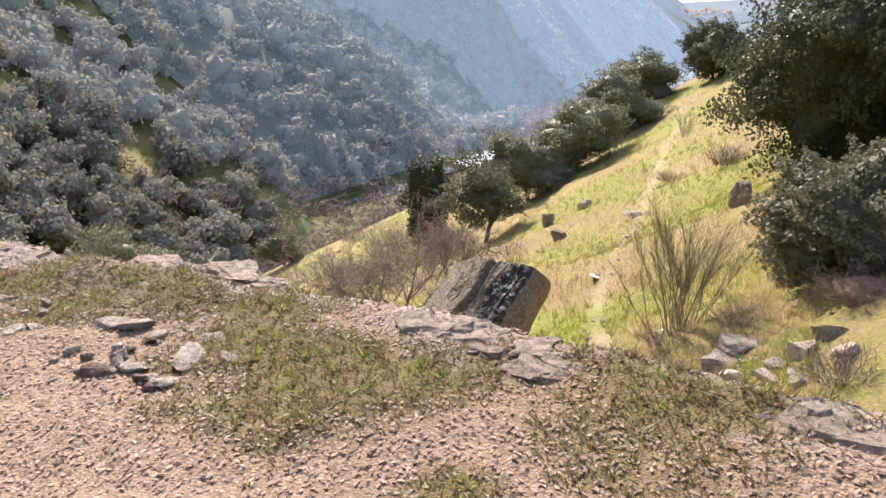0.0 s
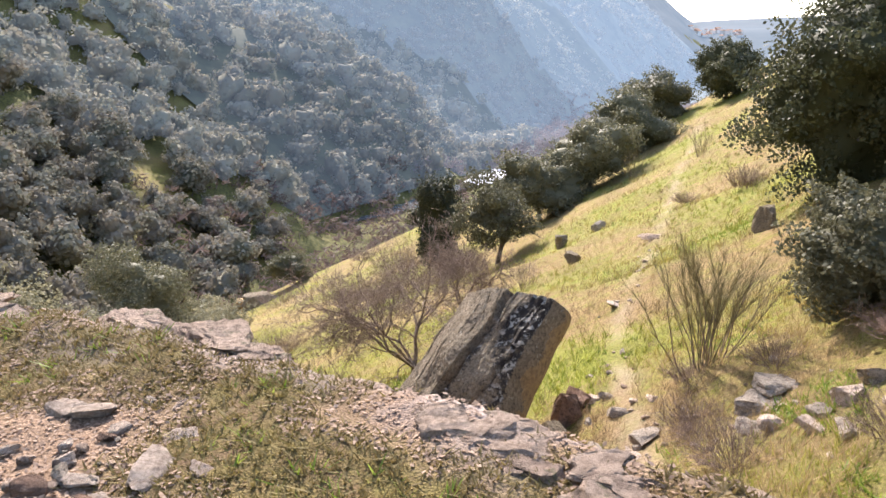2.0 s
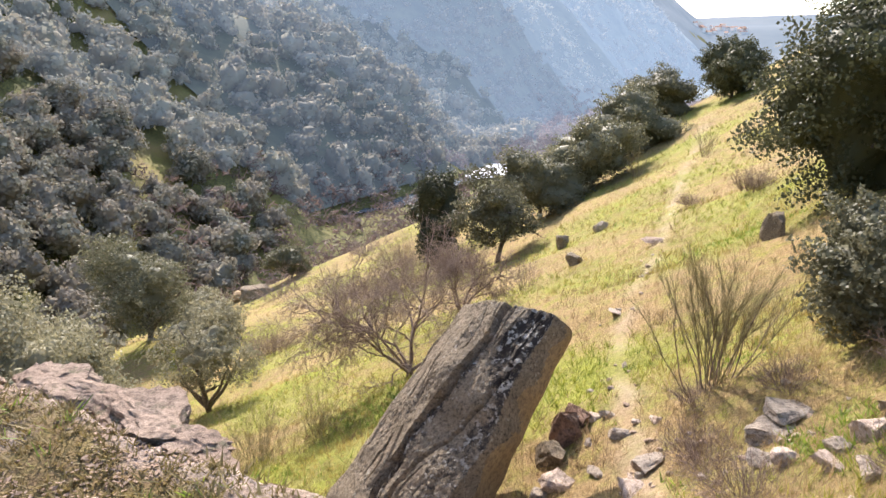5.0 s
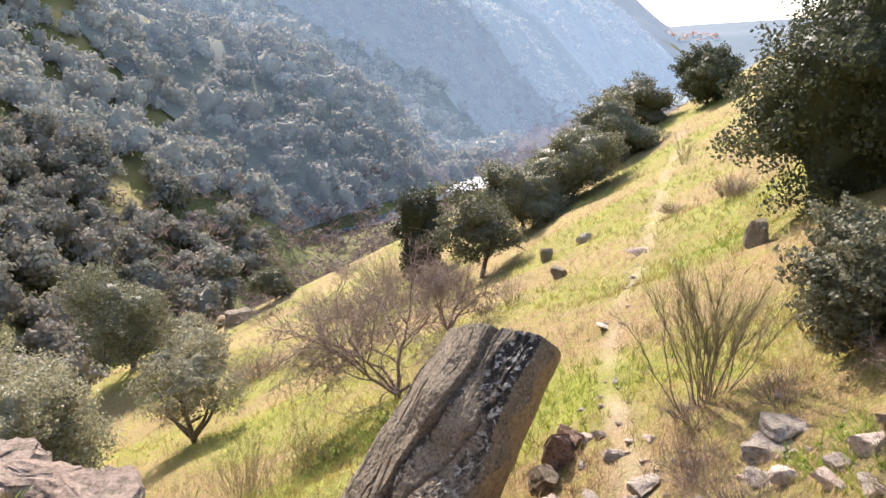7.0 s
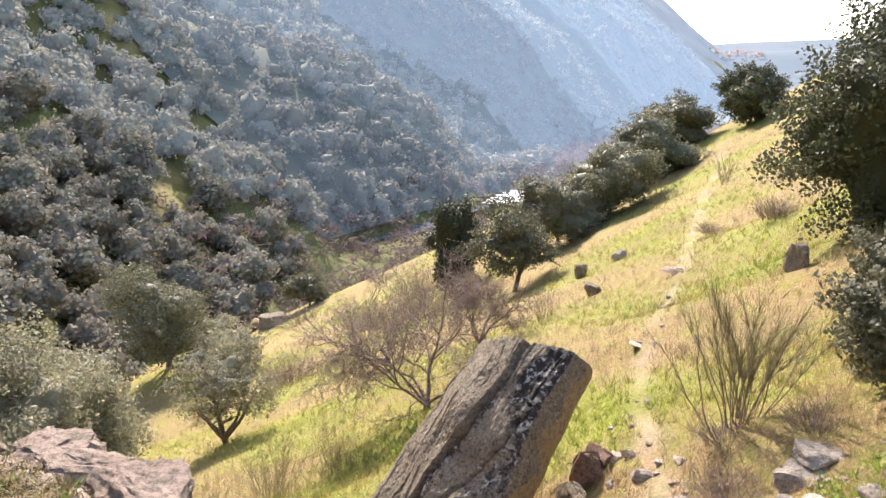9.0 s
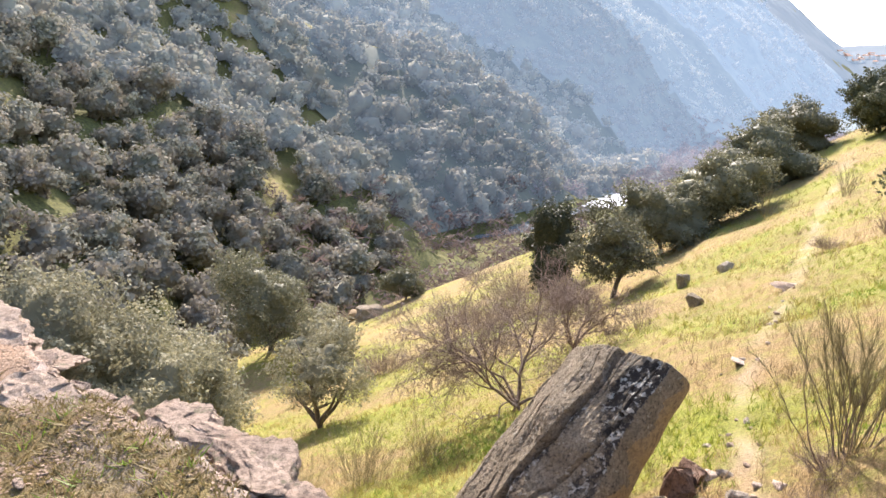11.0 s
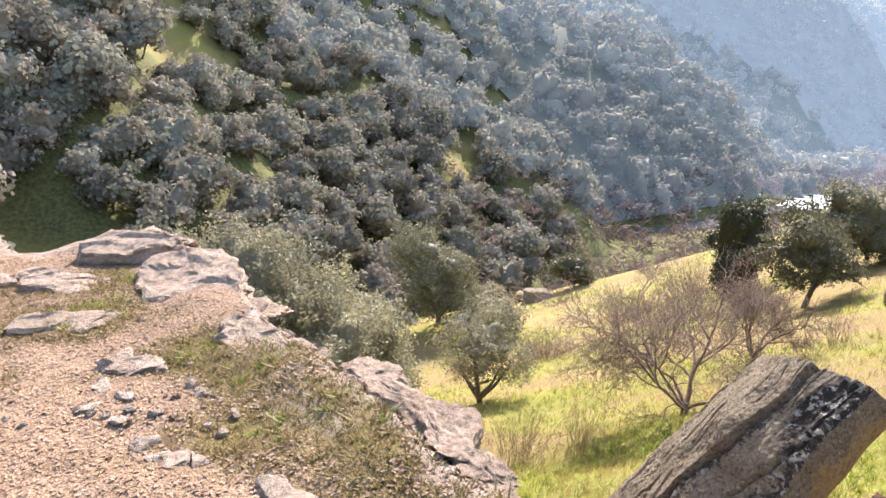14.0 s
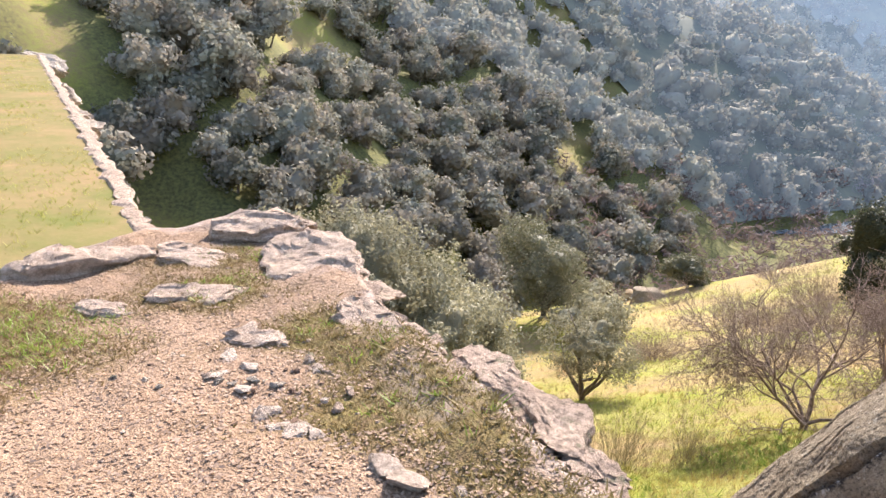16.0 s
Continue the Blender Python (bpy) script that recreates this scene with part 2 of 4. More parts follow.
M_SLAB = rock_material("pale_cream_bedrock", (0.63, 0.475, 0.365), (0.50, 0.37, 0.275), (0.21, 0.145, 0.10), (0.28, 0.25, 0.165), 2.4, 0.6)


def weathered(m):
    """Black lichen over the face of a rock where its weathering mask is high, broken up by noise."""
    nt = m.node_tree
    b = nt.nodes["Principled BSDF"]
    old = b.inputs["Base Color"].links[0].from_socket
    at = nt.nodes.new("ShaderNodeAttribute")
    at.attribute_name = "weathering"
    f, raw = noise_fac(nt, coords(nt, True), 4.6, 10, 0.82)
    add = nt.nodes.new("ShaderNodeMath")
    nt.links.new(at.outputs["Fac"], add.inputs[0])
    nt.links.new(raw, add.inputs[1])
    r = nt.nodes.new("ShaderNodeMapRange")
    r.inputs["From Min"].default_value, r.inputs["From Max"].default_value = 0.99, 1.12
    nt.links.new(add.outputs[0], r.inputs["Value"])
    spots, _ = noise_fac(nt, coords(nt, True), 8.0, 6, 0.65, 0.53, 0.58)
    black = mix_col(nt, spots, (0.035, 0.029, 0.024), (0.40, 0.37, 0.31))
    nt.links.new(mix_col(nt, r.outputs[0], old, black), b.inputs["Base Color"])
    return m


weathered(M_BOULDER)
M_WATER = plain_noise_material("river_water", (0.10, 0.12, 0.13), (0.16, 0.17, 0.17), 0.4, 0.12, 0.05)
M_HOUSE = plain_noise_material("whitewashed_walls", (0.72, 0.66, 0.60), (0.82, 0.78, 0.74), 0.05)
M_TILE = plain_noise_material("clay_roof", (0.42, 0.24, 0.16), (0.55, 0.33, 0.22), 0.08)


# ---- shape of the land ----
def sstep(a, b, v):
    t = np.clip((v - a) / (b - a), 0, 1)
    return t * t * (3 - 2 * t)


def wave(x, y, scale, seed=0.0):
    """Cheap smooth noise, about -1 to 1, for arrays."""
    x, y = x / scale + seed * 1.7, y / scale + seed * 2.3
    return (np.sin(x * 1.3 + 1.9 * np.sin(y * 0.7 + seed)) + np.sin(y * 1.7 + 1.3 * np.sin(x * 0.9 - seed)) + np.sin((x + y) * 2.1 + 1.1 * np.sin(x * 1.6 - y * 1.2))) / 3


def spur(x, y):
    """The near grassy spur, which falls to the left and away."""
    xc, yc = np.clip(x, -70, 45), np.clip(y, 0, 115)
    z = -3.317 + 0.479 * xc - 0.272 * yc + 0.0203 * xc * yc / 100 + 0.0924 * yc * yc / 100 + 0.1121 * xc * xc / 100
    z = z - 0.34 * np.clip(y - 100, 0, None) + 0.30 * np.clip(-70 - x, 0, None)
    z = z + 3.6 * np.exp(-((x + 28) ** 2 + (y - 64) ** 2) / 90)
    brow = np.clip(y - 84 - 0.0 * x, 0, None)
    return z - 0.18 * brow * sstep(-5, 25, x)


def ledge_plane(x, y):
    return 0.087 * x - 0.017 * y + 0.14


def hill_one_side(x, y):
    """Metres beyond the crest of the nearer hill across the valley."""
    return (x + 48) * 0.61 + (y - 200) * 0.79


def ravine(x, y):
    """Metres behind the crest of the farther hill's front spur."""
    return np.maximum((x + 13) * -0.445 + (y - 345) * 0.897, (x - 5) * 0.94 + (y - 296) * 0.345)


def hill_two_foot(x, y):
    """How far the foot of the farther hill draws back from the river as the valley widens."""
    return 0.27 * np.clip((x + 20) * 0.48 + (y - 230) * 0.878 - 70, 0, 320)


def clearing(x, y):
    return wave(x, y, 17, 11) + 0.5 * wave(x, y, 7, 12)


def land(x, y):
    x, y = np.asarray(x, float), np.asarray(y, float)
    s = spur(x, y)
    back = ledge_plane(np.clip(x, -20, 20), y) - 0.5
    s = s + (back - s) * sstep(0.5, -7, y) * sstep(-14, -9, x)
    # opposite valley side, nearer hill, with its crest falling to the river
    side = hill_one_side(x, y)
    h1 = -45 + 0.60 * (-x - 42) + 0.035 * np.clip(140 - y, 0, None) - 1.05 * np.clip(side, 0, None)
    h1 = h1 + 5 * wave(x, y, 28, 1) + 2.2 * wave(x, y, 9, 2)
    # farther hill across the river
    q = (x + 20) * -0.878 + (y - 230) * 0.48
    past = (x - 255) * 0.9969 - (y - 843) * 0.0782
    foot = hill_two_foot(x, y)
    h2 = -49 + 0.66 * np.clip(q, -40, None) * np.where(foot > 0, sstep(0.35 * foot - 1, foot + 50, q), 1.0) - 0.20 * np.clip(past, 0, None)
    cut = ravine(x, y)
    h2 = h2 - 26 * sstep(-5, 45, cut) * sstep(240, 80, cut) * sstep(0, 60, q)
    h2 = h2 + sstep(0, 150, q) * (14 * wave(x, y, 75, 3) + 5 * wave(x, y, 24, 4))
    d = np.hypot(x, y)
    floor = -50 + 1.0 * wave(x, y, 30, 5) + 250 * sstep(2200, 4700, d) + 30 * sstep(1500, 2200, d) * wave(x, y, 500, 6)
    z = np.maximum(np.maximum(h1, h2), floor)
    z = np.maximum(z, s)
    near = sstep(140, 40, d)
    return z + near * (0.16 * wave(x, y, 1.3, 7) + 0.32 * wave(x, y, 4.1, 8)) * sstep(3, 12, np.hypot(x - 1, y + 1))


def land_z(x, y):
    return float(land(np.array([x]), np.array([y]))[0])


def mesh_object(name, verts, faces, mat, parent=None, smooth=False):
    me = bpy.data.meshes.new(name)
    verts, faces = np.asarray(verts, np.float32), np.asarray(faces, np.int32)
    n = faces.shape[1]
    me.vertices.add(len(verts))
    me.vertices.foreach_set("co", verts.ravel())
    me.loops.add(faces.size)
    me.loops.foreach_set("vertex_index", faces.ravel())
    me.polygons.add(len(faces))
    me.polygons.foreach_set("loop_start", np.arange(0, faces.size, n, dtype=np.int32))
    if smooth:
        me.polygons.foreach_set("use_smooth", np.ones(len(faces), bool))
    me.update(calc_edges=True)
    me.validate()
    me.materials.append(mat)
    ob = new(name, me)
    if parent:
        ob.parent = parent
    return ob


def part(name, bm, material, parent, label=""):
    me = bpy.data.meshes.new(name)
    bm.to_mesh(me)
    bm.free()
    me.materials.append(material)
    ob = new(name, me)
    ob.parent = parent
    return tagged(ob, label)


def grid_mesh(name, xs, ys, zfun, mat, masks):
    gx, gy = np.meshgrid(xs, ys)
    x, y = gx.ravel(), gy.ravel()
    z = zfun(x, y)
    nx, ny = len(xs), len(ys)
    i = (np.arange(ny - 1)[:, None] * nx + np.arange(nx - 1)[None, :]).ravel()
    ob = mesh_object(name, np.stack([x, y, z], 1), np.stack([i, i + 1, i + nx + 1, i + nx], 1), mat, smooth=True)
    a = ob.data.attributes.new("masks", 'FLOAT_COLOR', 'POINT')
    a.data.foreach_set("color", np.asarray(masks(x, y, z), np.float32).ravel())
    return ob


PATH_Y = np.array([9.0, 13, 19.2, 24.3, 30.2, 37.4, 50, 60, 75])
PATH_X = np.array([3.3, 3.6, 5.0, 7.0, 9.6, 12.3, 17.2, 21.6, 27.5])


def path_mask(x, y):
    return sstep(0.40, 0.08, np.abs(x - np.interp(y, PATH_Y, PATH_X) - 0.12 * wave(x, y, 1.5, 9)) * np.where(y > 30, 0.8, 1.0)) * sstep(8, 11, y) * sstep(85, 60, y)


def ground_masks(x, y, z):
    path = path_mask(x, y) * np.clip(0.38 + 0.42 * wave(x, y, 1.1, 25), 0, 1)
    lush = 0.44 + 0.85 * wave(x, y, 4, 10) - 0.15 * sstep(20, 60, y)
    lush = lush + 0.5 * np.exp(-((x + 1.5) ** 2 + (y - 21.5) ** 2) / 12) + 0.5 * np.exp(-((x - 10) ** 2 + (y - 25) ** 2) / 10)
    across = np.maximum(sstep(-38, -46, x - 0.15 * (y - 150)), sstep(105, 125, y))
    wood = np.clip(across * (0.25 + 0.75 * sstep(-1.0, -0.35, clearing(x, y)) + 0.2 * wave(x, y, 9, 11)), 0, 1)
    return np.stack([path, np.clip(lush, 0, 1), wood, np.ones_like(x)], 1)


def warped(n, lim, fine, centre):
    u = np.linspace(-1, 1, n)
    k = 9.0
    for _ in range(60):  # sharpness of the warp for the wanted middle spacing
        mid = lim * math.sinh(k * 2 / n) / math.sinh(k)
        k *= 1.01 if mid > fine else 0.99
    return centre + lim * np.sinh(k * u) / math.sinh(k)


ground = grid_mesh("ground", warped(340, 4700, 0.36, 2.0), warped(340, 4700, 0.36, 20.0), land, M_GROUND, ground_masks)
tagged(ground, "grassy hillside spur and wooded valley sides around a river", "ground", kind="structure")


# ---- the ledge on which the camera stands ----
def ledge_edge(x, y):
    """Metres inside the ledge's brink (negative: beyond it)."""
    out = (3.32 - 0.70 * x - y) / 1.22 + 0.10 * wave(x, y, 0.5, 12) + 0.13 * wave(x, y, 1.4, 13)
    end = x + 6.75 - 0.75 * np.clip(4.9 - y, 0, 3) + 0.12 * wave(y, x, 0.8, 14)
    return np.minimum(out, end)


def ledge_z(x, y):
    e = ledge_edge(x, y)
    top = ledge_plane(x, y) + 0.02 * wave(x, y, 0.35, 15) + 0.03 * wave(x, y, 1.1, 16) + 0.012 * wave(x, y, 0.11, 17)
    top = top + 0.05 * sstep(0.7, 0.1, e) * (1 + wave(x, y, 0.4, 18))
    drop = np.clip(-e, 0, None)
    return top - np.clip(drop * 2.6, 0, 5.5) - 0.15 * np.sin(drop * 9) * sstep(0, 0.4, drop)


MOSS_SPOTS = [(-0.5, 2.85, 0.55), (-0.95, 3.2, 0.4), (0.1, 2.75, 0.35), (0.8, 2.3, 0.45), (1.15, 2.2, 0.3), (-1.6, 4.3, 0.6), (-2.1, 4.25, 0.5), (-2.6, 4.6, 0.4), (-3.2, 4.75, 0.4), (-0.75, 3.75, 0.4), (-4.6, 5.0, 0.6), (-5.4, 5.6, 0.5), (-4.6, 3.4, 0.7), (-5.2, 3.6, 0.8), (-2.7, 5.0, 0.35), (0.1, 1.9, 0.15)]


def moss_mask(x, y):
    v = np.zeros_like(x)
    for mx, my, r in MOSS_SPOTS:
        v = np.maximum(v, np.exp(-((x - mx) ** 2 + (y - my) ** 2) / (1.35 * r * r)))
    return np.clip(v + 0.25 * wave(x, y, 0.3, 19), 0, 1)


def ledge_masks(x, y, z):
    e = ledge_edge(x, y)
    rock = np.clip(sstep(0.10, -0.05, e) + 0.6 * sstep(0.5, 0.1, e) * (wave(x, y, 0.3, 20) > 0.1), 0, 1)
    return np.stack([rock, moss_mask(x, y), 0 * x, np.ones_like(x)], 1)


ledge = grid_mesh("ledge_ground", np.arange(-9.0, 6.0, 0.06), np.arange(-7.5, 9.5, 0.06), ledge_z, M_LEDGE, ledge_masks)
tagged(ledge, "trodden pinkish gravel ledge with mossy patches and a rocky brink", "ground", kind="structure")


# ---- rocks ----
def rock_bm(sx, sy, sz, seed, rough=0.18, facets=7, cuts=3):
    """An angular stone: a rounded block cut by random planes, then roughened."""
    rng = random.Random(seed)
    bm = bmesh.new()
    bmesh.ops.create_icosphere(bm, subdivisions=cuts, radius=1.0)
    planes = [(Vector((rng.gauss(0, 1), rng.gauss(0, 1), rng.gauss(0, 0.8))).normalized(), rng.uniform(0.42, 0.68)) for _ in range(facets)]
    planes.append((Vector((rng.gauss(0, 0.12), rng.gauss(0, 0.12), 1)).normalized(), 0.55))
    for v in bm.verts:
        for n, d in planes:
            over = v.co.dot(n) - d
            if over > 0:
                v.co -= n * over * 0.98
        off = noise.noise(v.co * 2.3 + Vector((seed, 0, 0))) * rough * 0.7 + noise.noise(v.co * 7.0 + Vector((0, seed, 0))) * rough * 0.6 + noise.noise(v.co * 15.0) * rough * 0.45
        v.co *= 1 + off
        v.co.x *= sx
        v.co.y *= sy
        v.co.z *= sz
    return bm


def rock(name, x, y, z, size, turn=0, tip=0, roll=0, mat=None, seed=1, label="", category="rock", group="", cuts=3, rough=0.18):
    bm = rock_bm(*size, seed, rough, 10, cuts)
    me = bpy.data.meshes.new(name)
    bm.to_mesh(me)
    bm.free()
    me.materials.append(mat or M_PALE)
    ob = new(name, me)
    ob.matrix_world = pose(x, y, z, tip, roll, turn)
    return tagged(ob, label, category, group)


def boulder():
    """The great split slab of rock that leans below the ledge."""
    a, b = Vector((0.61, 14.76, -3.32)), Vector((2.08, 13.04, -2.74))
    d, c = Vector((-1.60, 12.94, -6.08)), Vector((0.52, 11.44, -4.93))
    d, c = d + (d - a) * 0.18, c + (c - b) * 0.45
    n = (b - a).cross(d - a).normalized()
    if n.z > 0:
        n = -n
    nu, nv, nw = 150, 170, 40
    thick = 1.5

    def place(u, v, w):
        # u across from the back edge to the front edge, v down the slope, w into the rock
        p = a.lerp(b, u).lerp(d.lerp(c, u), v)
        bulge = 0.30 * math.sin(math.pi * u) * (1 - 0.4 * v)
        w2 = w * thick * (0.85 + 0.25 * v) - bulge
        p = p + n * w2
        p += Vector((0.35, -0.12, 0)) * (w * (0.4 - w)) * 2
        s = 0.0
        for f, amp in ((0.6, 0.18), (1.7, 0.06), (6, 0.016), (14, 0.012), (30, 0.009)):
            s += noise.noise(p * f) * amp
        s += 0.025 * noise.noise(Vector((u * 9 + 0.3 * math.sin(v * 5), v * 1.6, 3))) + 0.022 * noise.noise(Vector((u * 34, v * 4, 7))) * 0.5  # bedding along the slab
        ridge = noise.noise(Vector((u * 13 + 0.8 * noise.noise(p * 1.1), v * 2.2, 11)))
        s -= 0.075 * max(0.0, 1 - abs(ridge) / 0.07) * max(0.0, min(1.0, 0.5 + 2 * noise.noise(p * 0.9 + Vector((4, 4, 0)))))  # hairline cracks
        p = p - n * s * (1 - w)
        p += Vector((noise.noise(p * 1.3 + Vector((9, 0, 0))), noise.noise(p * 1.3 + Vector((0, 9, 0))), 0)) * 0.09
        crack = 0.60 + 0.05 * math.sin(v * 7) - 0.12 * v + 0.022 * noise.noise(Vector((v * 11, 2, 0))) + 0.012 * noise.noise(Vector((v * 31, 5, 0)))
        g = max(0, 1 - abs(u - crack) / (0.030 + 0.014 * noise.noise(Vector((v * 6, 8, 0))))) ** 0.6
        g2 = max(0, 1 - abs(u - crack - 0.22 - 0.10 * math.sin(v * 5)) / 0.02) * (0.5 if v > 0.25 else 0)
        step = 0.07 if u > crack else 0.0
        if w < 0.5:
            p += n * (0.42 * g + 0.26 * g2 + step) * (1 - 2 * w)
        return p

    bm = bmesh.new()

    rim = bm.verts.layers.int.new("rim")
    stain = bm.verts.layers.float.new("weathering")

    def stained(u, v):
        """Black lichen along the front edge, beside the crack and towards the foot."""
        crack = 0.60 + 0.05 * math.sin(v * 7) - 0.12 * v
        near = math.exp(-((u - crack - 0.03) / 0.05) ** 2)
        edge = max(0.0, min(1.0, (u - 0.74 + 0.08 * math.sin(v * 11)) / 0.12)) * max(0.0, 1.1 - v)
        return 0.40 + 0.16 * max(near, edge) + 0.10 * edge + 0.05 * v

    def sheet(fun, n1, n2, face=False):
        vs = [[bm.verts.new(fun(i / n1, j / n2)) for j in range(n2 + 1)] for i in range(n1 + 1)]
        for i in range(n1 + 1):
            for j in range(n2 + 1):
                vs[i][j][stain] = stained(i / n1, j / n2) if face else 0.40
                vs[i][j][rim] = 0 if face and 4 < i < n1 - 4 and 4 < j < n2 - 4 else 1
        for i in range(n1):
            for j in range(n2):
                bm.faces.new((vs[i][j], vs[i + 1][j], vs[i + 1][j + 1], vs[i][j + 1]))

    sheet(lambda s, t: place(s, t, 0), nu, nv, True)
    sheet(lambda s, t: place(s, t, 1), nu, nv)
    sheet(lambda s, t: place(s, 0, t), nu, nw)
    sheet(lambda s, t: place(s, 1, t), nu, nw)
    sheet(lambda s, t: place(0, s, t), nv, nw)
    sheet(lambda s, t: place(1, s, t), nv, nw)
    bmesh.ops.remove_doubles(bm, verts=bm.verts, dist=0.003)
    bmesh.ops.recalc_face_normals(bm, faces=bm.faces)
    for _ in range(7):
        sharp = [v for v in bm.verts if v[rim] and any(e.is_manifold and e.calc_face_angle() > 0.7 for e in v.link_edges)]
        bmesh.ops.smooth_vert(bm, verts=sharp, factor=0.5, use_axis_x=True, use_axis_y=True, use_axis_z=True)
    me = bpy.data.meshes.new("boulder")
    for f in bm.faces:
        # Rim faces that look sideways or down take the ochre granite.
        under = f.normal.z < 0.12 and all(v[rim] for v in f.verts)
        f.material_index = 1 if under else 0
        f.smooth = False
    bm.to_mesh(me)
    bm.free()
    me.materials.append(M_BOULDER)
    me.materials.append(M_TAN)
    return tagged(new("boulder", me), "huge leaning grey granite boulder with a deep crack and lichen spots", "boulder")


boulder()


# ---- plants ----
def leaf_quads(rng, pts, nrm, size, spread=0.8, long=1.5):
    """Small folded-flat leaves at pts: vertices and quads."""
    n = len(pts)
    nr = nrm + rng.normal(0, spread, (n, 3))
    nr /= np.linalg.norm(nr, axis=1, keepdims=True) + 1e-9
    t = np.cross(nr, rng.normal(0, 1, (n, 3)))
    t /= np.linalg.norm(t, axis=1, keepdims=True) + 1e-9
    b = np.cross(nr, t)
    s = size * rng.uniform(0.6, 1.4, (n, 1))
    v = np.stack([pts + t * s * long * 0.5, pts + b * s * 0.5, pts - t * s * long * 0.5, pts - b * s * 0.5 + nr * s * 0.15], 1)
    return v.reshape(-1, 3), np.arange(n * 4).reshape(n, 4)


def crown_lobes(rng, lobes, rmin=0.2, rmax=0.42):
    """Round clumps of foliage that together fill a unit ball: centres and radii."""
    c = rng.normal(0, 1, (lobes, 3))
    c /= np.linalg.norm(c, axis=1, keepdims=True)
    c *= rng.uniform(0.5, 0.88, (lobes, 1))
    r = rng.uniform(rmin, rmax, lobes)
    c[0], r[0] = 0, 0.55
    return c, r


def lobe_reach(d, c, r):
    """How far the clumps reach from the middle along each direction, and the outward normal there."""
    cd = d @ c.T
    disc = r[None] ** 2 - (c * c).sum(1)[None] + cd ** 2
    t = np.where(disc > 0, cd + np.sqrt(np.maximum(disc, 0)), 0)
    k = t.argmax(1)
    reach = t[np.arange(len(d)), k]
    nrm = d * reach[:, None] - c[k]
    return reach, nrm / (np.linalg.norm(nrm, axis=1, keepdims=True) + 1e-9)


def crown_points(rng, n, rx, ry, rz, lobes, open_=0.0):
    """Leaf places over a cluster of clumps that fills an ellipsoid about the origin; open_ leaves gaps."""
    c, r = crown_lobes(rng, lobes, 0.27 - 0.002 * min(lobes, 60), 0.47 - 0.003 * min(lobes, 60))
    d = rng.normal(0, 1, (n * 3, 3))
    d /= np.linalg.norm(d, axis=1, keepdims=True)
    reach, nrm = lobe_reach(d, c, r)
    even = rng.random(n * 3) < (reach / reach.max()) ** 2.5  # as dense on the far clumps as on the near ones
    d, reach, nrm = d[even][:n], reach[even][:n], nrm[even][:n]
    n = len(d)
    ragged = 1 + 0.13 * np.sin(d[:, 0] * 17 + 2) * np.sin(d[:, 1] * 19 + 1) + 0.10 * np.sin(d[:, 2] * 23 + d[:, 0] * 11)
    p = d * (reach * ragged * (1.05 - 0.28 * rng.random(n) ** 1.4))[:, None]
    gap = np.sin(p[:, 0] * 9 + 1) * np.sin(p[:, 1] * 8 + 2) * np.sin(p[:, 2] * 10 + 3)
    keep = gap < 0.75 - open_
    return (p * np.array([rx, ry, rz]))[keep], nrm[keep], (c, r)


def crown_core(c, r, k=6, size=0.86):
    """The closed, shaded inner mass of a crown as one lumpy skin."""
    u = np.linspace(-1, 1, k + 1)
    vs, fs, base = [], [], 0
    for axis in range(3):
        for sign in (-1.0, 1.0):
            a, b = np.meshgrid(np.tan(u * math.pi / 4), np.tan(u * math.pi / 4))
            q = np.stack([np.full(a.size, sign), a.ravel(), b.ravel() * sign], 1)
            vs.append(np.roll(q, axis, 1))
            i = (np.arange(k)[:, None] * (k + 1) + np.arange(k)[None, :]).ravel() + base
            fs.append(np.stack([i, i + 1, i + k + 2, i + k + 1], 1))
            base += a.size
    v, f = np.concatenate(vs), np.concatenate(fs)
    _, first, back = np.unique(np.round(v, 5), axis=0, return_index=True, return_inverse=True)
    v, f = v[first], back.ravel()[f]
    d = v / np.linalg.norm(v, axis=1, keepdims=True)
    return d * (lobe_reach(d, c, r)[0] * size)[:, None], f


def tube(points, radii, sides=6):
    points, radii = np.asarray(points, float), np.asarray(radii, float)
    n = len(points)
    t = np.gradient(points, axis=0)
    t /= np.linalg.norm(t, axis=1, keepdims=True) + 1e-9
    ref = np.array([0.31, 0.95, 0.05])
    a = np.cross(t, ref)
    a /= np.linalg.norm(a, axis=1, keepdims=True) + 1e-9
    b = np.cross(t, a)
    ang = np.arange(sides) * 2 * math.pi / sides
    v = points[:, None, :] + radii[:, None, None] * (np.cos(ang)[None, :, None] * a[:, None, :] + np.sin(ang)[None, :, None] * b[:, None, :])
    i = (np.arange(n - 1)[:, None] * sides + np.arange(sides)[None, :]).ravel()
    j = (np.arange(n - 1)[:, None] * sides + (np.arange(sides)[None, :] + 1) % sides).ravel()
    return v.reshape(-1, 3), np.stack([i, j, j + sides, i + sides], 1)


def joined(pieces):
    vs, fs, k = [], [], 0
    for v, f in pieces:
        vs.append(v)
        fs.append(f + k)
        k += len(v)
    return np.concatenate(vs), np.concatenate(fs)


def wiggle(rng, start, direction, length, steps=6, bend=0.25, lift=0.0):
    p, d = np.array(start, float), np.array(direction, float)
    d /= np.linalg.norm(d)
    out = [p.copy()]
    for _ in range(steps):
        d = d + rng.normal(0, bend, 3) + np.array([0, 0, lift])
        d /= np.linalg.norm(d)
        p = p + d * length / steps
        out.append(p.copy())
    return np.array(out)


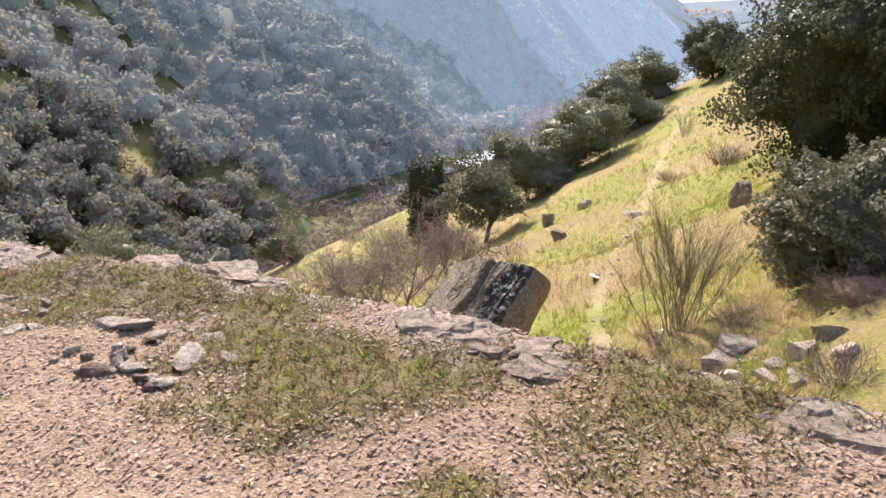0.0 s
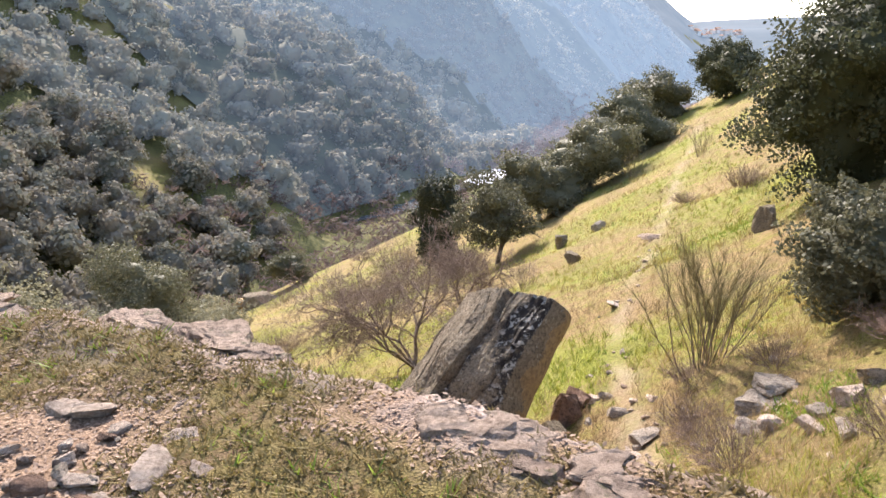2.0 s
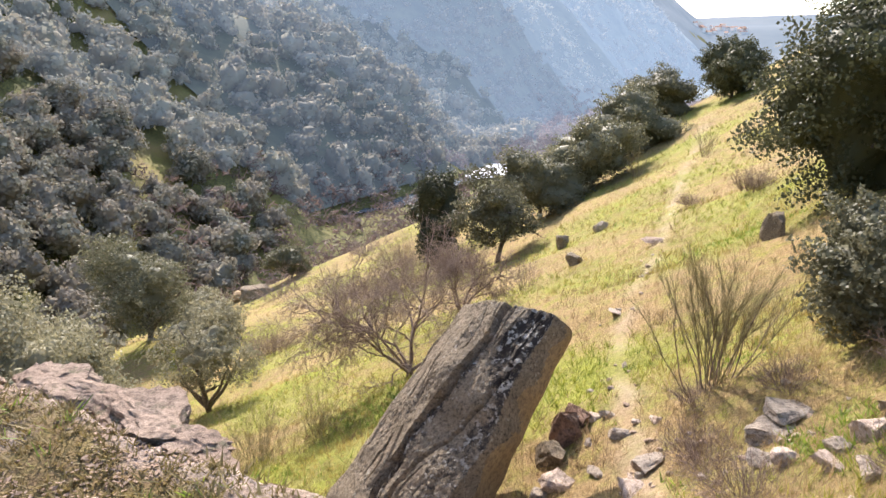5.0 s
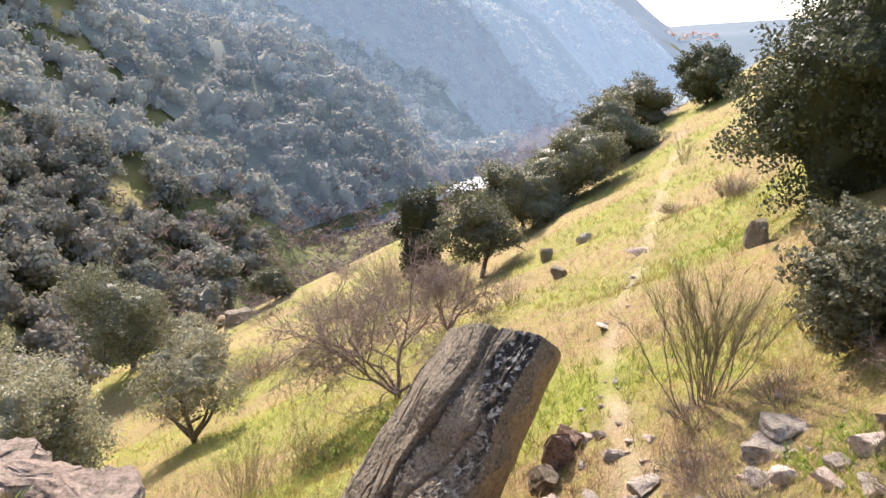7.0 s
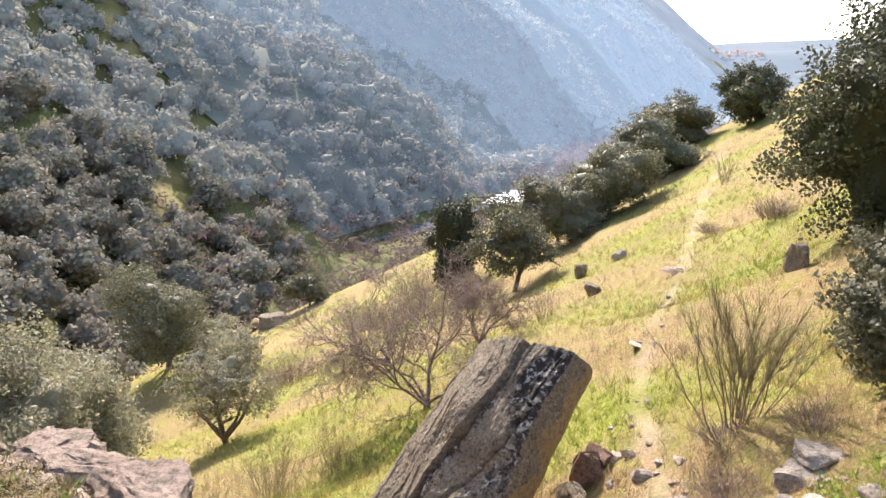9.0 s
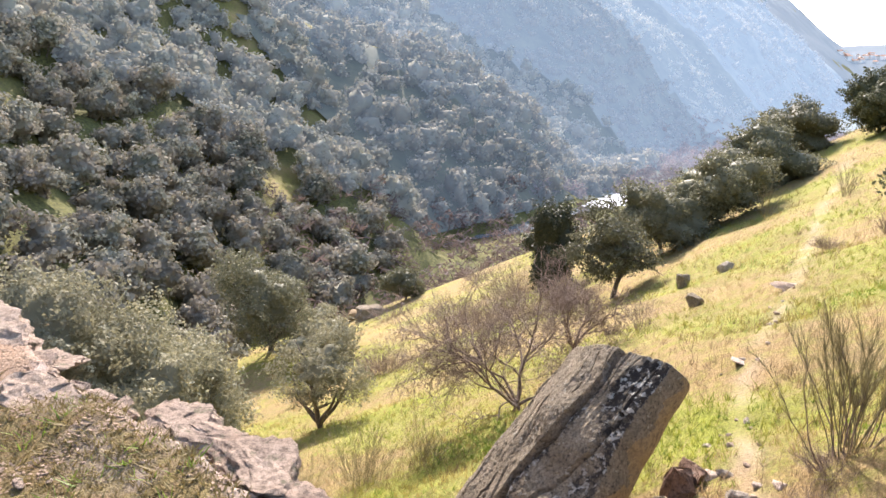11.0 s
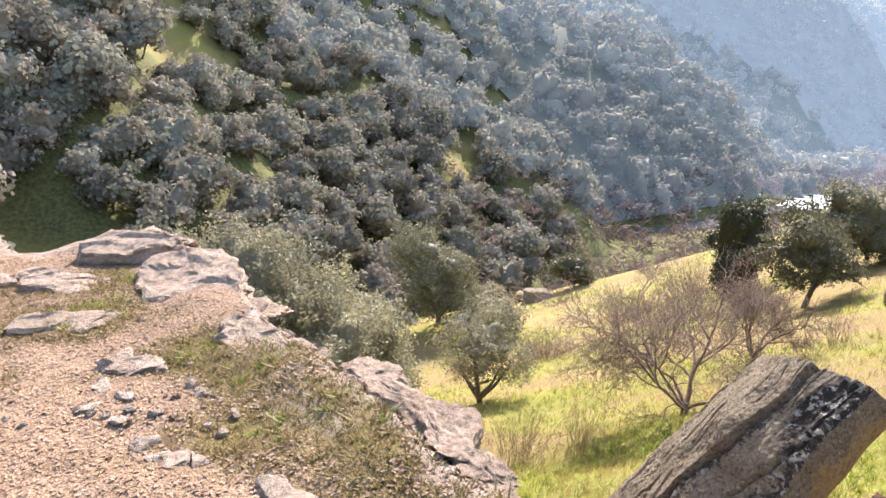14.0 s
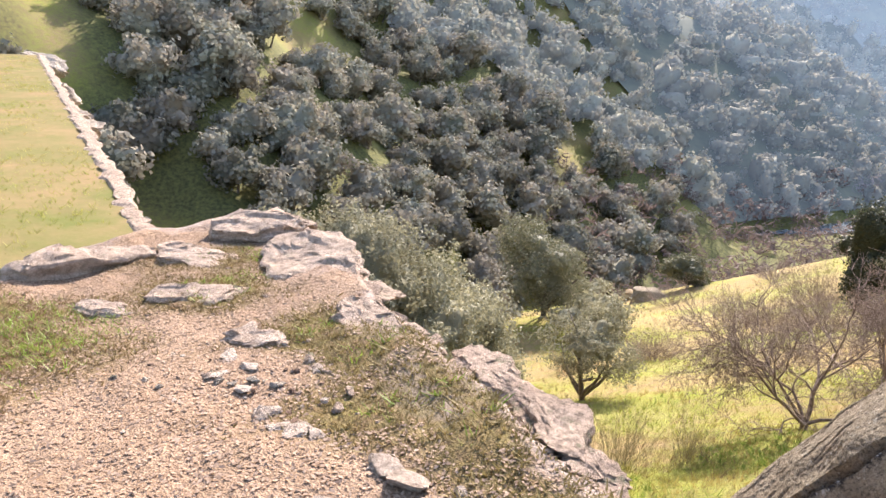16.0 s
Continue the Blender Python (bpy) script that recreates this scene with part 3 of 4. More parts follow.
def oak_tree(name, x, y, height, width, seed, mat, leaves=5000, leaf=0.13, trunk_h=0.3, lobes=26, label="", z=None, squash=1.0, low=0.0, group="", stems=1, open_=0.0):
    """A tree with a forked tapering trunk, limbs into the crown, and a broken crown of many leaves."""
    rng = np.random.default_rng(seed)
    base = land_z(x, y) - 0.1 if z is None else z
    top = new(name)
    top.location = (x, y, base)
    ch = height * (1 - trunk_h) + low
    cz = height - ch / 2
    pieces = []
    r0 = 0.028 * height + 0.02
    stem = wiggle(rng, (0, 0, -0.2), (rng.normal(0, 0.15), rng.normal(0, 0.15), 1), cz + 0.1, 7, 0.10)
    pieces.append(tube(stem, np.linspace(r0, r0 * 0.4, len(stem)), 8))
    for k in range(stems - 1):
        a = k * 2.4 + 0.6
        pieces.append(tube(wiggle(rng, stem[1], (math.cos(a), math.sin(a), 1.3), cz * 0.9, 6, 0.12), np.linspace(r0 * 0.7, r0 * 0.25, 7), 7))
    part_pieces = []
    for k in range(9):
        s = stem[rng.integers(2, len(stem))]
        a = rng.uniform(0, 2 * math.pi)
        limb = wiggle(rng, s, (math.cos(a), math.sin(a), rng.uniform(0.3, 1.1)), 0.42 * width, 6, 0.2)
        part_pieces.append(tube(limb, np.linspace(r0 * 0.45, r0 * 0.08, len(limb)), 5))
    v, f = joined(pieces)
    mesh_object("trunk", v, f, M_BARK, top, True)
    for v, f in part_pieces:
        mesh_object("limb", v, f, M_BARK, top, True)
    radii = np.array([width / 2, width / 2 * squash, ch / 2]) * 1.05
    p, d, lumps = crown_points(rng, leaves, *radii, lobes, open_)
    quads = [leaf_quads(rng, p + np.array([0, 0, cz]), d, leaf)]
    v, f = crown_core(*lumps, 12, (0.86 if trunk_h < 0.1 else 0.72) - 0.6 * open_)
    quads.append((v * radii + np.array([0, 0, cz]), f))
    v, f = joined(quads)
    mesh_object("crown", v, f, mat, top)
    return tagged(top, label, "tree", group)


# ---- trees and bushes of the near spur ----
oak_tree("holm_oak", 14.7, 23.0, 7.6, 8.2, 11, M_OAK_DARK, 62000, 0.09, 0.02, 90, "large dark holm oak on the grassy slope", low=1.8, group="oaks on the near slope")
oak_tree("holm_oak", 16.8, 18.0, 7.0, 6.0, 12, M_OAK_DARK, 22000, 0.10, 0.02, 50, "dark holm oak beside the larger oak", low=0.5, group="oaks on the near slope")
oak_tree("oak_bush", 8.2, 13.0, 2.5, 3.3, 13, M_OAK, 24000, 0.06, 0.04, 46, "grey-green holm oak bush above broken rocks", low=0.7, group="oaks on the near slope")
oak_tree("oak_bush", -10.11, 12.75, 4.3, 4.8, 14, M_OAK_PALE, 40000, 0.052, 0.05, 60, "broad silvery grey-green oak below the ledge", z=-6.53, group="oaks below the ledge")
oak_tree("oak_bush", -9.06, 16.02, 4.2, 4.4, 25, M_OAK_PALE, 38000, 0.052, 0.05, 60, "silvery grey-green oak below the ledge", z=-8.87, group="oaks below the ledge")
oak_tree("holm_oak", -11.5, 34.6, 5.6, 5.0, 15, M_OAK_PALE, 13000, 0.075, 0.28, 18, "small silvery oak with a forked trunk on the slope", stems=4, open_=0.35, group="oaks below the ledge")
oak_tree("holm_oak", -26.9, 63.8, 9.8, 9.4, 16, M_OAK, 18000, 0.13, 0.2, 18, "rounded grey-green oak on the lower slope", stems=3, open_=0.15, group="oaks below the ledge")
oak_tree("oak_bush", -9.3, 14.2, 4.2, 4.6, 26, M_OAK_PALE, 38000, 0.052, 0.05, 60, "silvery grey-green oak below the ledge", z=-7.6, group="oaks below the ledge")
oak_tree("oak_bush", -20.0, 60.0, 4.0, 6.5, 24, M_OAK_PALE, 4000, 0.2, 0.02, 20, "low grey-green oak scrub beside the rounded oak", group="oaks below the ledge")
oak_tree("holm_oak", 4.1, 46.4, 6.0, 6.0, 17, M_OAK, 12000, 0.105, 0.28, 16, "grey-green oak with a visible trunk at the brow", open_=0.2, group="oaks on the brow")
oak_tree("holm_oak", -0.2, 62.0, 7.8, 5.0, 18, M_OAK_DARK, 9000, 0.13, 0.03, 22, "dark upright evergreen at the brow", group="oaks on the brow")
oak_tree("holm_oak", 8.6, 58.0, 6.0, 6.6, 19, M_OAK, 12000, 0.125, 0.08, 26, "dark holm oak in the row along the brow", group="oaks on the brow")
oak_tree("holm_oak", 13.2, 61.0, 6.8, 7.2, 20, M_OAK, 12000, 0.125, 0.05, 26, "dark holm oak in the row along the brow", group="oaks on the brow")
oak_tree("holm_oak", 19.0, 70.0, 6.8, 8.4, 21, M_OAK, 11000, 0.14, 0.05, 26, "grey-green holm oak in the row along the brow", group="oaks on the brow")
oak_tree("holm_oak", 26.0, 84.0, 5.8, 9.0, 22, M_OAK, 9000, 0.15, 0.03, 24, "low holm oak at the end of the brow", group="oaks on the brow")
oak_tree("holm_oak", 30.4, 76.5, 6.3, 6.6, 23, M_OAK_DARK, 18000, 0.13, 0.02, 70, "dark rounded evergreen alone on the skyline of the slope", group="oaks on the brow")


def branching(rng, start, direction, length, radius, level, out, spread=0.9, lift=0.05, kids=4):
    line = wiggle(rng, start, direction, length, 6 if level else 3, 0.24, lift)
    out.append(tube(line, np.maximum(np.linspace(radius, radius * 0.45, len(line)), 0.005), 6 if level > 1 else 3))
    if level == 0:
        return
    for k in range(kids + (2 if level == 1 else 0)):
        i = int(rng.integers(2, len(line)))
        d = line[i] - line[i - 1]
        d = d / np.linalg.norm(d) + rng.normal(0, spread * 0.55, 3)
        branching(rng, line[i], d, length * rng.uniform(0.45, 0.75), radius * 0.5, level - 1, out, spread, lift, kids)


def bare_tree(x, y, seed, limbs, length, label):
    """A leafless spreading tree: each main limb is a part, with its finer branches."""
    rng = np.random.default_rng(seed)
    top = new("bare_tree")
    top.location = (x, y, land_z(x, y) - 0.05)
    v, f = tube(wiggle(rng, (0, 0, -0.2), (0.05, 0, 1), 0.6, 4, 0.1), np.linspace(0.16, 0.12, 5), 8)
    mesh_object("trunk", v, f, M_TWIG, top, True)
    for dx, dy, dz in limbs:
        out = []
        branching(rng, (0, 0, 0.3), (dx, dy, dz), length * rng.uniform(0.85, 1.1), 0.065, 4, out, 1.15, 0.0, 5)
        v, f = joined(out)
        mesh_object("limb", v, f, M_TWIG, top)
    return tagged(top, label, "tree")


bare_tree(-0.8, 25.2, 41, [(-1, 0.1, 0.25), (-0.8, 0.3, 0.7), (-0.35, -0.2, 1), (0.05, 0.3, 1.1), (0.45, 0, 1), (0.8, 0.4, 0.75), (-0.55, -0.4, 0.5)], 3.3, "leafless spreading tree with reddish-brown twigs behind the boulder")
bare_tree(1.3, 32.0, 42, [(-0.5, 0.1, 0.8), (-0.15, 0.3, 1), (0.3, -0.2, 1), (0.7, 0.3, 0.8)], 2.2, "smaller leafless tree with grey-brown twigs on the slope")


def broom_bush(x, y, seed, stems, height, lean, label, twigs=14):
    """Upright broom: thin forking stems, each a part, ending in a haze of fine green twigs."""
    rng = np.random.default_rng(seed)
    top = new("broom_bush")
    top.location = (x, y, land_z(x, y) - 0.03)
    fine = []
    for k in range(stems):
        a = rng.uniform(0, 2 * math.pi)
        s = rng.uniform(0.1, 0.5)
        d = (lean[0] + s * math.cos(a), lean[1] + s * math.sin(a), 1)
        line = wiggle(rng, (0.18 * math.cos(a), 0.18 * math.sin(a), -0.05), d, height * rng.uniform(0.6, 0.95), 7, 0.13, 0.04)
        v, f = tube(line, np.linspace(0.013, 0.005, len(line)), 4)
        mesh_object("stem", v, f, M_TWIG if k % 3 == 0 else M_BROOM, top)
        for j in range(twigs):
            i = int(rng.integers(3, len(line)))
            e = line[i] - line[i - 1]
            tw = wiggle(rng, line[i], e / np.linalg.norm(e) + rng.normal(0, 0.22, 3), rng.uniform(0.25, 0.75), 3, 0.1, 0.05)
            fine.append(tube(tw, np.linspace(0.0032, 0.0016, 4), 3))
    v, f = joined(fine)
    tagged(mesh_object("twig_haze", v, f, M_BROOM, top), kind="stuff")
    return tagged(top, label, "shrub")


broom_bush(5.35, 13.5, 43, 22, 2.6, (0.06, 0.05), "tall bare broom bush with fine olive twigs", 60)
broom_bush(4.95, 13.35, 44, 7, 2.4, (-0.42, 0.0), "leaning broom stems beside the taller bush", 36)
broom_bush(15.5, 56.0, 45, 24, 3.0, (0, 0), "pale bare broom at the brow of the slope")
broom_bush(18.4, 50.0, 46, 22, 2.2, (0, 0), "pale bare broom beside the footpath")


def dry_shrub(x, y, seed, h, w, n, mat, label, name="dry_shrub", thick=0.005):
    rng = np.random.default_rng(seed)
    out = []
    for _ in range(int(n * 0.62)):
        a, s = rng.uniform(0, 2 * math.pi), rng.uniform(0, 1) ** 0.5
        st = (0.35 * w * s * math.cos(a), 0.35 * w * s * math.sin(a), -0.05)
        d = (0.5 * w * s * math.cos(a), 0.5 * w * s * math.sin(a), h * rng.uniform(0.6, 1.1))
        line = wiggle(rng, st, d, h * rng.uniform(0.6, 1.05), 4, 0.16)
        out.append(tube(line, np.linspace(thick, thick * 0.35, 5), 3))
        for _ in range(3):
            i = int(rng.integers(1, 5))
            out.append(tube(wiggle(rng, line[i], rng.normal(0, 0.6, 3) + np.array(d), h * 0.35, 3, 0.2), np.linspace(thick * 0.6, thick * 0.3, 4), 3))
    v, f = joined(out)
    ob = mesh_object(name, v, f, mat)
    ob.location = (x, y, land_z(x, y))
    return tagged(ob, label, "shrub")


dry_shrub(4.35, 11.2, 51, 0.5, 1.3, 420, M_TWIG, "low dry brown shrub among the stones")
dry_shrub(4.2, 9.4, 52, 0.5, 1.5, 420, M_TWIG, "low reddish-brown dry shrub among the stones")
dry_shrub(5.6, 8.3, 53, 0.5, 1.3, 320, M_TWIG, "low reddish-brown dry shrub among the stones")
dry_shrub(4.9, 13.0, 54, 0.45, 1.1, 260, M_TWIG, "dry brown scrub at the foot of the broom")
dry_shrub(6.0, 12.2, 55, 0.45, 1.3, 260, M_TWIG, "dry brown scrub on the stony bank")
dry_shrub(-11.1, 46.9, 56, 1.8, 3.2, 420, M_TWIG, "rounded brown leafless bush on the slope", thick=0.012)
dry_shrub(-5.5, 21.2, 57, 2.0, 1.9, 160, M_BROOM, "tall dry grassy stalks below the ledge", thick=0.007)
dry_shrub(-3.5, 21.4, 58, 1.6, 1.2, 90, M_BROOM, "tall dry grassy stalks below the ledge", thick=0.007)
dry_shrub(-7.5, 20.5, 59, 1.7, 1.8, 130, M_BROOM, "tall dry grassy stalks below the ledge", thick=0.007)
dry_shrub(13.9, 32.0, 60, 1.0, 1.6, 220, M_TWIG, "dark dry scrub under the large oak", thick=0.01)
dry_shrub(13.0, 36.4, 61, 0.6, 1.5, 200, M_TWIG, "dark dry scrub beside the footpath", thick=0.01)
dry_shrub(-19.0, 84.0, 65, 2.2, 6.0, 240, M_TWIG, "brown scrub at the far end of the slope", thick=0.02)
dry_shrub(-31.0, 92.0, 66, 2.4, 6.0, 240, M_TWIG, "brown scrub at the far end of the slope", thick=0.02)
dry_shrub(-9.0, 90.0, 67, 1.6, 5.0, 200, M_TWIG, "brown scrub at the far end of the slope", thick=0.02)
oak_tree("oak_bush", -20.5, 97.0, 4.5, 7.0, 68, M_OAK, 4500, 0.2, 0.02, 14, "grey-green oak scrub at the far end of the slope", group="oaks below the ledge")
oak_tree("oak_bush", -34.5, 98.0, 4.0, 6.0, 69, M_OAK_PALE, 4000, 0.2, 0.1, 12, "small grey oak behind the rock outcrop", group="oaks below the ledge", stems=2)
dry_shrub(-17.0, 47.0, 70, 1.5, 3.0, 220, M_STRAW, "pale dry grass clump between the oaks", "dry_grass_clump", 0.012)
for k, (x, y, h, w) in enumerate([(-1.6, 50.0, 2.6, 4.2), (-4.6, 53.0, 2.3, 4.4), (1.6, 49.0, 2.2, 3.4), (-7.5, 60.0, 2.6, 5.0), (-3.0, 66.0, 3.4, 5.5)]):
    dry_shrub(x, y, 71 + k, h, w, 330, M_TWIG, "leafless purple-brown thicket bush at the brow", "thicket_bush", 0.013)
dry_shrub(4.2, 32.3, 62, 1.6, 0.9, 60, M_TWIG, "thin dry stalks on the slope", thick=0.008)
dry_shrub(9.0, 11.2, 63, 0.7, 2.2, 420, M_TWIG, "dark dead scrub under the oak bush")
dry_shrub(7.4, 10.8, 64, 0.6, 1.8, 360, M_TWIG, "dark dead scrub on the stony bank")


# ---- stones of the slope ----
def slope_stone(x, y, w, seed, flat=0.4, mat=None, tip=0, label="pale grey angular stone lying in the grass", name="stone", turn=None, long=1.0, up=0.3):
    z = land_z(x, y)
    return rock(name, x, y, z + w * flat * up, (w * 0.6 * long, w * 0.46, w * flat * 0.85), turn if turn is not None else seed * 47 % 180, tip, seed * 13 % 20 - 10, mat or M_STONE, seed, label, "rock", "stones on the slope")


STONES = [(3.62, 11.7, 0.75), (3.15, 11.1, 0.62), (3.47, 13.05, 0.5), (4.93, 10.0, 0.46), (4.70, 10.25, 0.55), (5.13, 9.44, 0.55), (5.40, 9.68, 0.4), (5.8, 9.75, 0.62), (5.27, 8.86, 0.6), (3.27, 14.2, 0.4), (3.53, 14.0, 0.36), (2.23, 12.3, 0.75), (1.9, 12.2, 0.45), (4.13, 13.05, 0.3), (6.3, 10.0, 0.6), (6.0, 9.0, 0.5), (2.9, 12.2, 0.4)]
for k, (x, y, w) in enumerate(STONES):
    slope_stone(x, y, w, 70 + k, 0.28 + 0.04 * (k % 4), tip=12 * (k % 3) - 10, mat=M_CHIP if k % 2 else M_STONE)
rng = random.Random(17)
for k in range(70):  # small stones strewn along the footpath and the stony bank
    if k < 36:
        y = rng.uniform(10.5, 30)
        x = float(np.interp(y, PATH_Y, PATH_X)) + rng.gauss(0, 0.28)
    else:
        x, y = rng.gauss(4.3, 1.1), rng.gauss(11.0, 1.1)
    slope_stone(x, y, rng.uniform(0.08, 0.24), 600 + k, rng.uniform(0.3, 0.5), tip=rng.uniform(-15, 15), mat=rng.choice((M_CHIP, M_STONE, M_PALE)), label="small pale stone strewn beside the footpath")
slope_stone(5.17, 11.2, 1.0, 91, 0.28, tip=-15, turn=25, long=1.1, label="long flat grey slab tilted on the bank")
slope_stone(5.6, 11.45, 1.1, 92, 0.2, tip=-10, turn=28, long=1.2, label="long flat grey slab tilted on the bank")
slope_stone(2.62, 13.75, 0.95, 93, 0.8, mat=M_RUST, label="reddish broken rock wedged under the boulder", turn=40, tip=20)
slope_stone(3.0, 14.2, 0.7, 94, 0.6, mat=M_RUST, label="reddish broken rock wedged under the boulder", turn=110, tip=-25)
slope_stone(2.3, 13.2, 0.8, 105, 0.6, mat=M_BOULDER, label="dark rock in the shade of the boulder", turn=75)
slope_stone(9.48, 30.2, 1.5, 95, 0.12, mat=M_PALE, label="flat pale slab on the footpath", turn=5, long=1.1)
slope_stone(10.3, 22.3, 0.9, 96, 1.15, tip=14, mat=M_BOULDER, label="dark upright pointed rock in the grass", name="standing_rock", turn=60)
slope_stone(5.48, 21.2, 0.8, 106, 0.12, mat=M_CHIP, label="flat pale stone beside the footpath", turn=10)
slope_stone(7.07, 39.1, 0.9, 97, 1.1, mat=M_BOULDER, label="dark rock on the grassy slope", name="standing_rock")
slope_stone(6.56, 33.2, 0.9, 98, 0.75, mat=M_BOULDER, label="dark rock on the grassy slope", name="standing_rock")
slope_stone(9.3, 39.8, 0.8, 99, 0.9, mat=M_STONE, label="grey rock on the grassy slope", name="standing_rock")
slope_stone(-24.1, 91.4, 5.0, 100, 0.4, mat=M_BOULDER, label="dark rock outcrop on the far end of the slope", name="rock_outcrop", turn=15, long=1.2)
slope_stone(-27.5, 95.0, 3.5, 101, 0.5, mat=M_TAN, label="ochre rock outcrop on the far end of the slope", name="rock_outcrop")
# Rocks standing in for the dark eroded soil bank under the bush.
slope_stone(7.5, 11.0, 1.3, 103, 0.35, up=0.0, mat=M_RUST, label="reddish rock in place of the dark soil bank under the oak bush", name="rock_outcrop")
slope_stone(8.7, 10.9, 1.3, 104, 0.35, up=0.0, mat=M_RUST, label="reddish rock in place of the dark soil bank under the oak bush", name="rock_outcrop")


# ---- rocks and stones of the ledge ----
def ledge_stone(name, x, y, w, seed, flat, mat, label, deep=0.8, up=0.12, turn=None, tip=0):
    z = float(ledge_plane(x, y))
    k_size = 0.66 if name == "stone" else 0.85
    return rock(name, x, y, z + w * flat * up, (w * 0.85 * k_size, w * 0.68 * deep * k_size, w * flat * k_size), turn if turn is not None else -35 + seed * 31 % 30 - 15, tip, seed * 7 % 12 - 6, mat, seed, label, "rock", "rocks of the brink" if name == "brink_rock" else "loose stones on the ledge", 4 if w > 0.3 else 3, 0.32 if name == "brink_rock" else 0.22)


BRINK = [(-3.55, 5.75, 0.62), (-2.05, 4.98, 0.5), (-1.25, 4.42, 0.55), (-0.85, 4.0, 0.4), (0.0, 3.36, 0.28), (0.5, 2.70, 0.30), (0.72, 2.76, 0.22), (0.93, 2.66, 0.28), (1.06, 2.48, 0.18), (1.30, 2.22, 0.22), (-1.65, 4.72, 0.5), (-1.0, 4.2, 0.4)]
for k, (x, y, w) in enumerate(BRINK):
    ledge_stone("brink_rock", x, y, w, 120 + k, 0.20 + 0.05 * (k % 3), M_PALE, "pale pinkish lichened rock at the brink of the ledge", 0.85, -0.35 + 0.1 * (k % 3), None, -6)


def slab(x, y, w, d, h, turn, tip, roll, seed, label, up=0.5):
    """A broken slab of bedrock: a block with cut corners, chipped edges and a lightly stepped top."""
    rng = random.Random(seed)
    bm = bmesh.new()
    bmesh.ops.create_cube(bm, size=2.0)
    bmesh.ops.subdivide_edges(bm, edges=bm.edges[:], cuts=15, use_grid_fill=True)
    planes = []
    for k in range(7):
        a = k * 0.9 + rng.uniform(-0.3, 0.3)
        planes.append((Vector((math.cos(a), math.sin(a), rng.uniform(-0.12, 0.25))).normalized(), rng.uniform(0.72, 1.0)))
    for v in bm.verts:
        for n, lim in planes:
            over = v.co.dot(n) - lim
            if over > 0:
                v.co -= n * over
        p = Vector((v.co.x * w, v.co.y * d, v.co.z * h)) * 0.5 + Vector((seed * 3.1, 0, 0))
        step = 0.10 * math.floor(2.2 * noise.noise(p * 2.2) + 0.5) if v.co.z > 0.6 else 0.0
        layer = 0.05 * math.sin(v.co.z * 7 + seed) if abs(v.co.z) < 0.9 else -0.05
        chip = 0.05 * noise.noise(p * 9) + 0.035 * noise.noise(p * 23)
        v.co.x = v.co.x * w * 0.5 * (1 + layer) + chip
        v.co.y = v.co.y * d * 0.5 * (1 + layer) + 0.05 * noise.noise(p * 9 + Vector((0, 7, 0)))
        v.co.z = v.co.z * h * 0.5 + h * step + 0.35 * chip + 0.03 * noise.noise(p * 4)
    me = bpy.data.meshes.new("ledge_rock")
    bm.to_mesh(me)
    bm.free()
    me.materials.append(M_SLAB)
    ob = new("ledge_rock", me)
    ob.matrix_world = pose(x, y, float(ledge_plane(x, y)) + h * (up - 0.5), tip, roll, turn)
    return tagged(ob, label, "rock", "rocks of the brink")


slab(-5.75, 6.55, 1.15, 0.75, 0.34, 12, 10, -4, 31, "large pale slab raised at the corner of the ledge", 0.62)
slab(-4.35, 6.02, 1.5, 0.85, 0.24, -32, 11, 3, 32, "broad pale slab sloping to the brink of the ledge", 0.42)
slab(-5.35, 5.62, 1.05, 0.50, 0.10, 8, 3, 0, 33, "flat pale slab set in the ledge", 0.35)
slab(-6.1, 4.85, 1.35, 0.45, 0.26, 78, 10, 4, 34, "long pale block along the end of the ledge", 0.55)
slab(-4.5, 4.85, 0.85, 0.45, 0.10, 38, 4, 0, 35, "flat pale slab set in the ledge", 0.35)
slab(-2.82, 5.0, 1.15, 0.42, 0.16, -30, 8, 2, 36, "pale pitted slab along the brink of the ledge", 0.35)
slab(-4.85, 4.3, 0.55, 0.28, 0.06, 8, 0, 0, 37, "flat pale slab set in the ledge", 0.35)
slab(-3.4, 4.46, 0.50, 0.25, 0.06, 15, 2, 0, 38, "flat pale slab set in the ledge", 0.4)
slab(-5.85, 5.75, 0.5, 0.35, 0.10, 20, 4, 0, 39, "small pale slab at the end of the ledge", 0.4)
slab(0.16, 3.14, 0.72, 0.38, 0.11, -22, 5, 2, 40, "pale pinkish slab with lichen at the brink of the ledge", 0.25)
slab(-0.5, 3.62, 0.62, 0.34, 0.12, -30, 6, 2, 41, "grey lichened slab at the brink of the ledge", 0.28)
slab(0.56, 2.86, 0.36, 0.28, 0.07, -35, 3, 2, 42, "pale pinkish slab with lichen at the brink of the ledge", 0.3)
slab(1.5, 2.03, 0.60, 0.42, 0.10, -25, 4, 2, 43, "pale pinkish slab with lichen at the brink of the ledge", 0.35)
rng = random.Random(5)
for k in range(64):  # broken pieces along the brink
    x = -6.3 + 7.9 * k / 64 + rng.uniform(-0.08, 0.08)
    y = 3.32 - 0.70 * x - rng.uniform(-0.02, 0.34)
    w = rng.uniform(0.10, 0.26) * (1.0 + 0.08 * max(0, -x))
    ledge_stone("brink_rock", x, y, w, 400 + k, rng.uniform(0.22, 0.42), M_PALE, "small broken pinkish rock at the brink of the ledge", 0.8, rng.uniform(-0.3, 0.1), rng.uniform(-70, 10), rng.uniform(-14, 14))
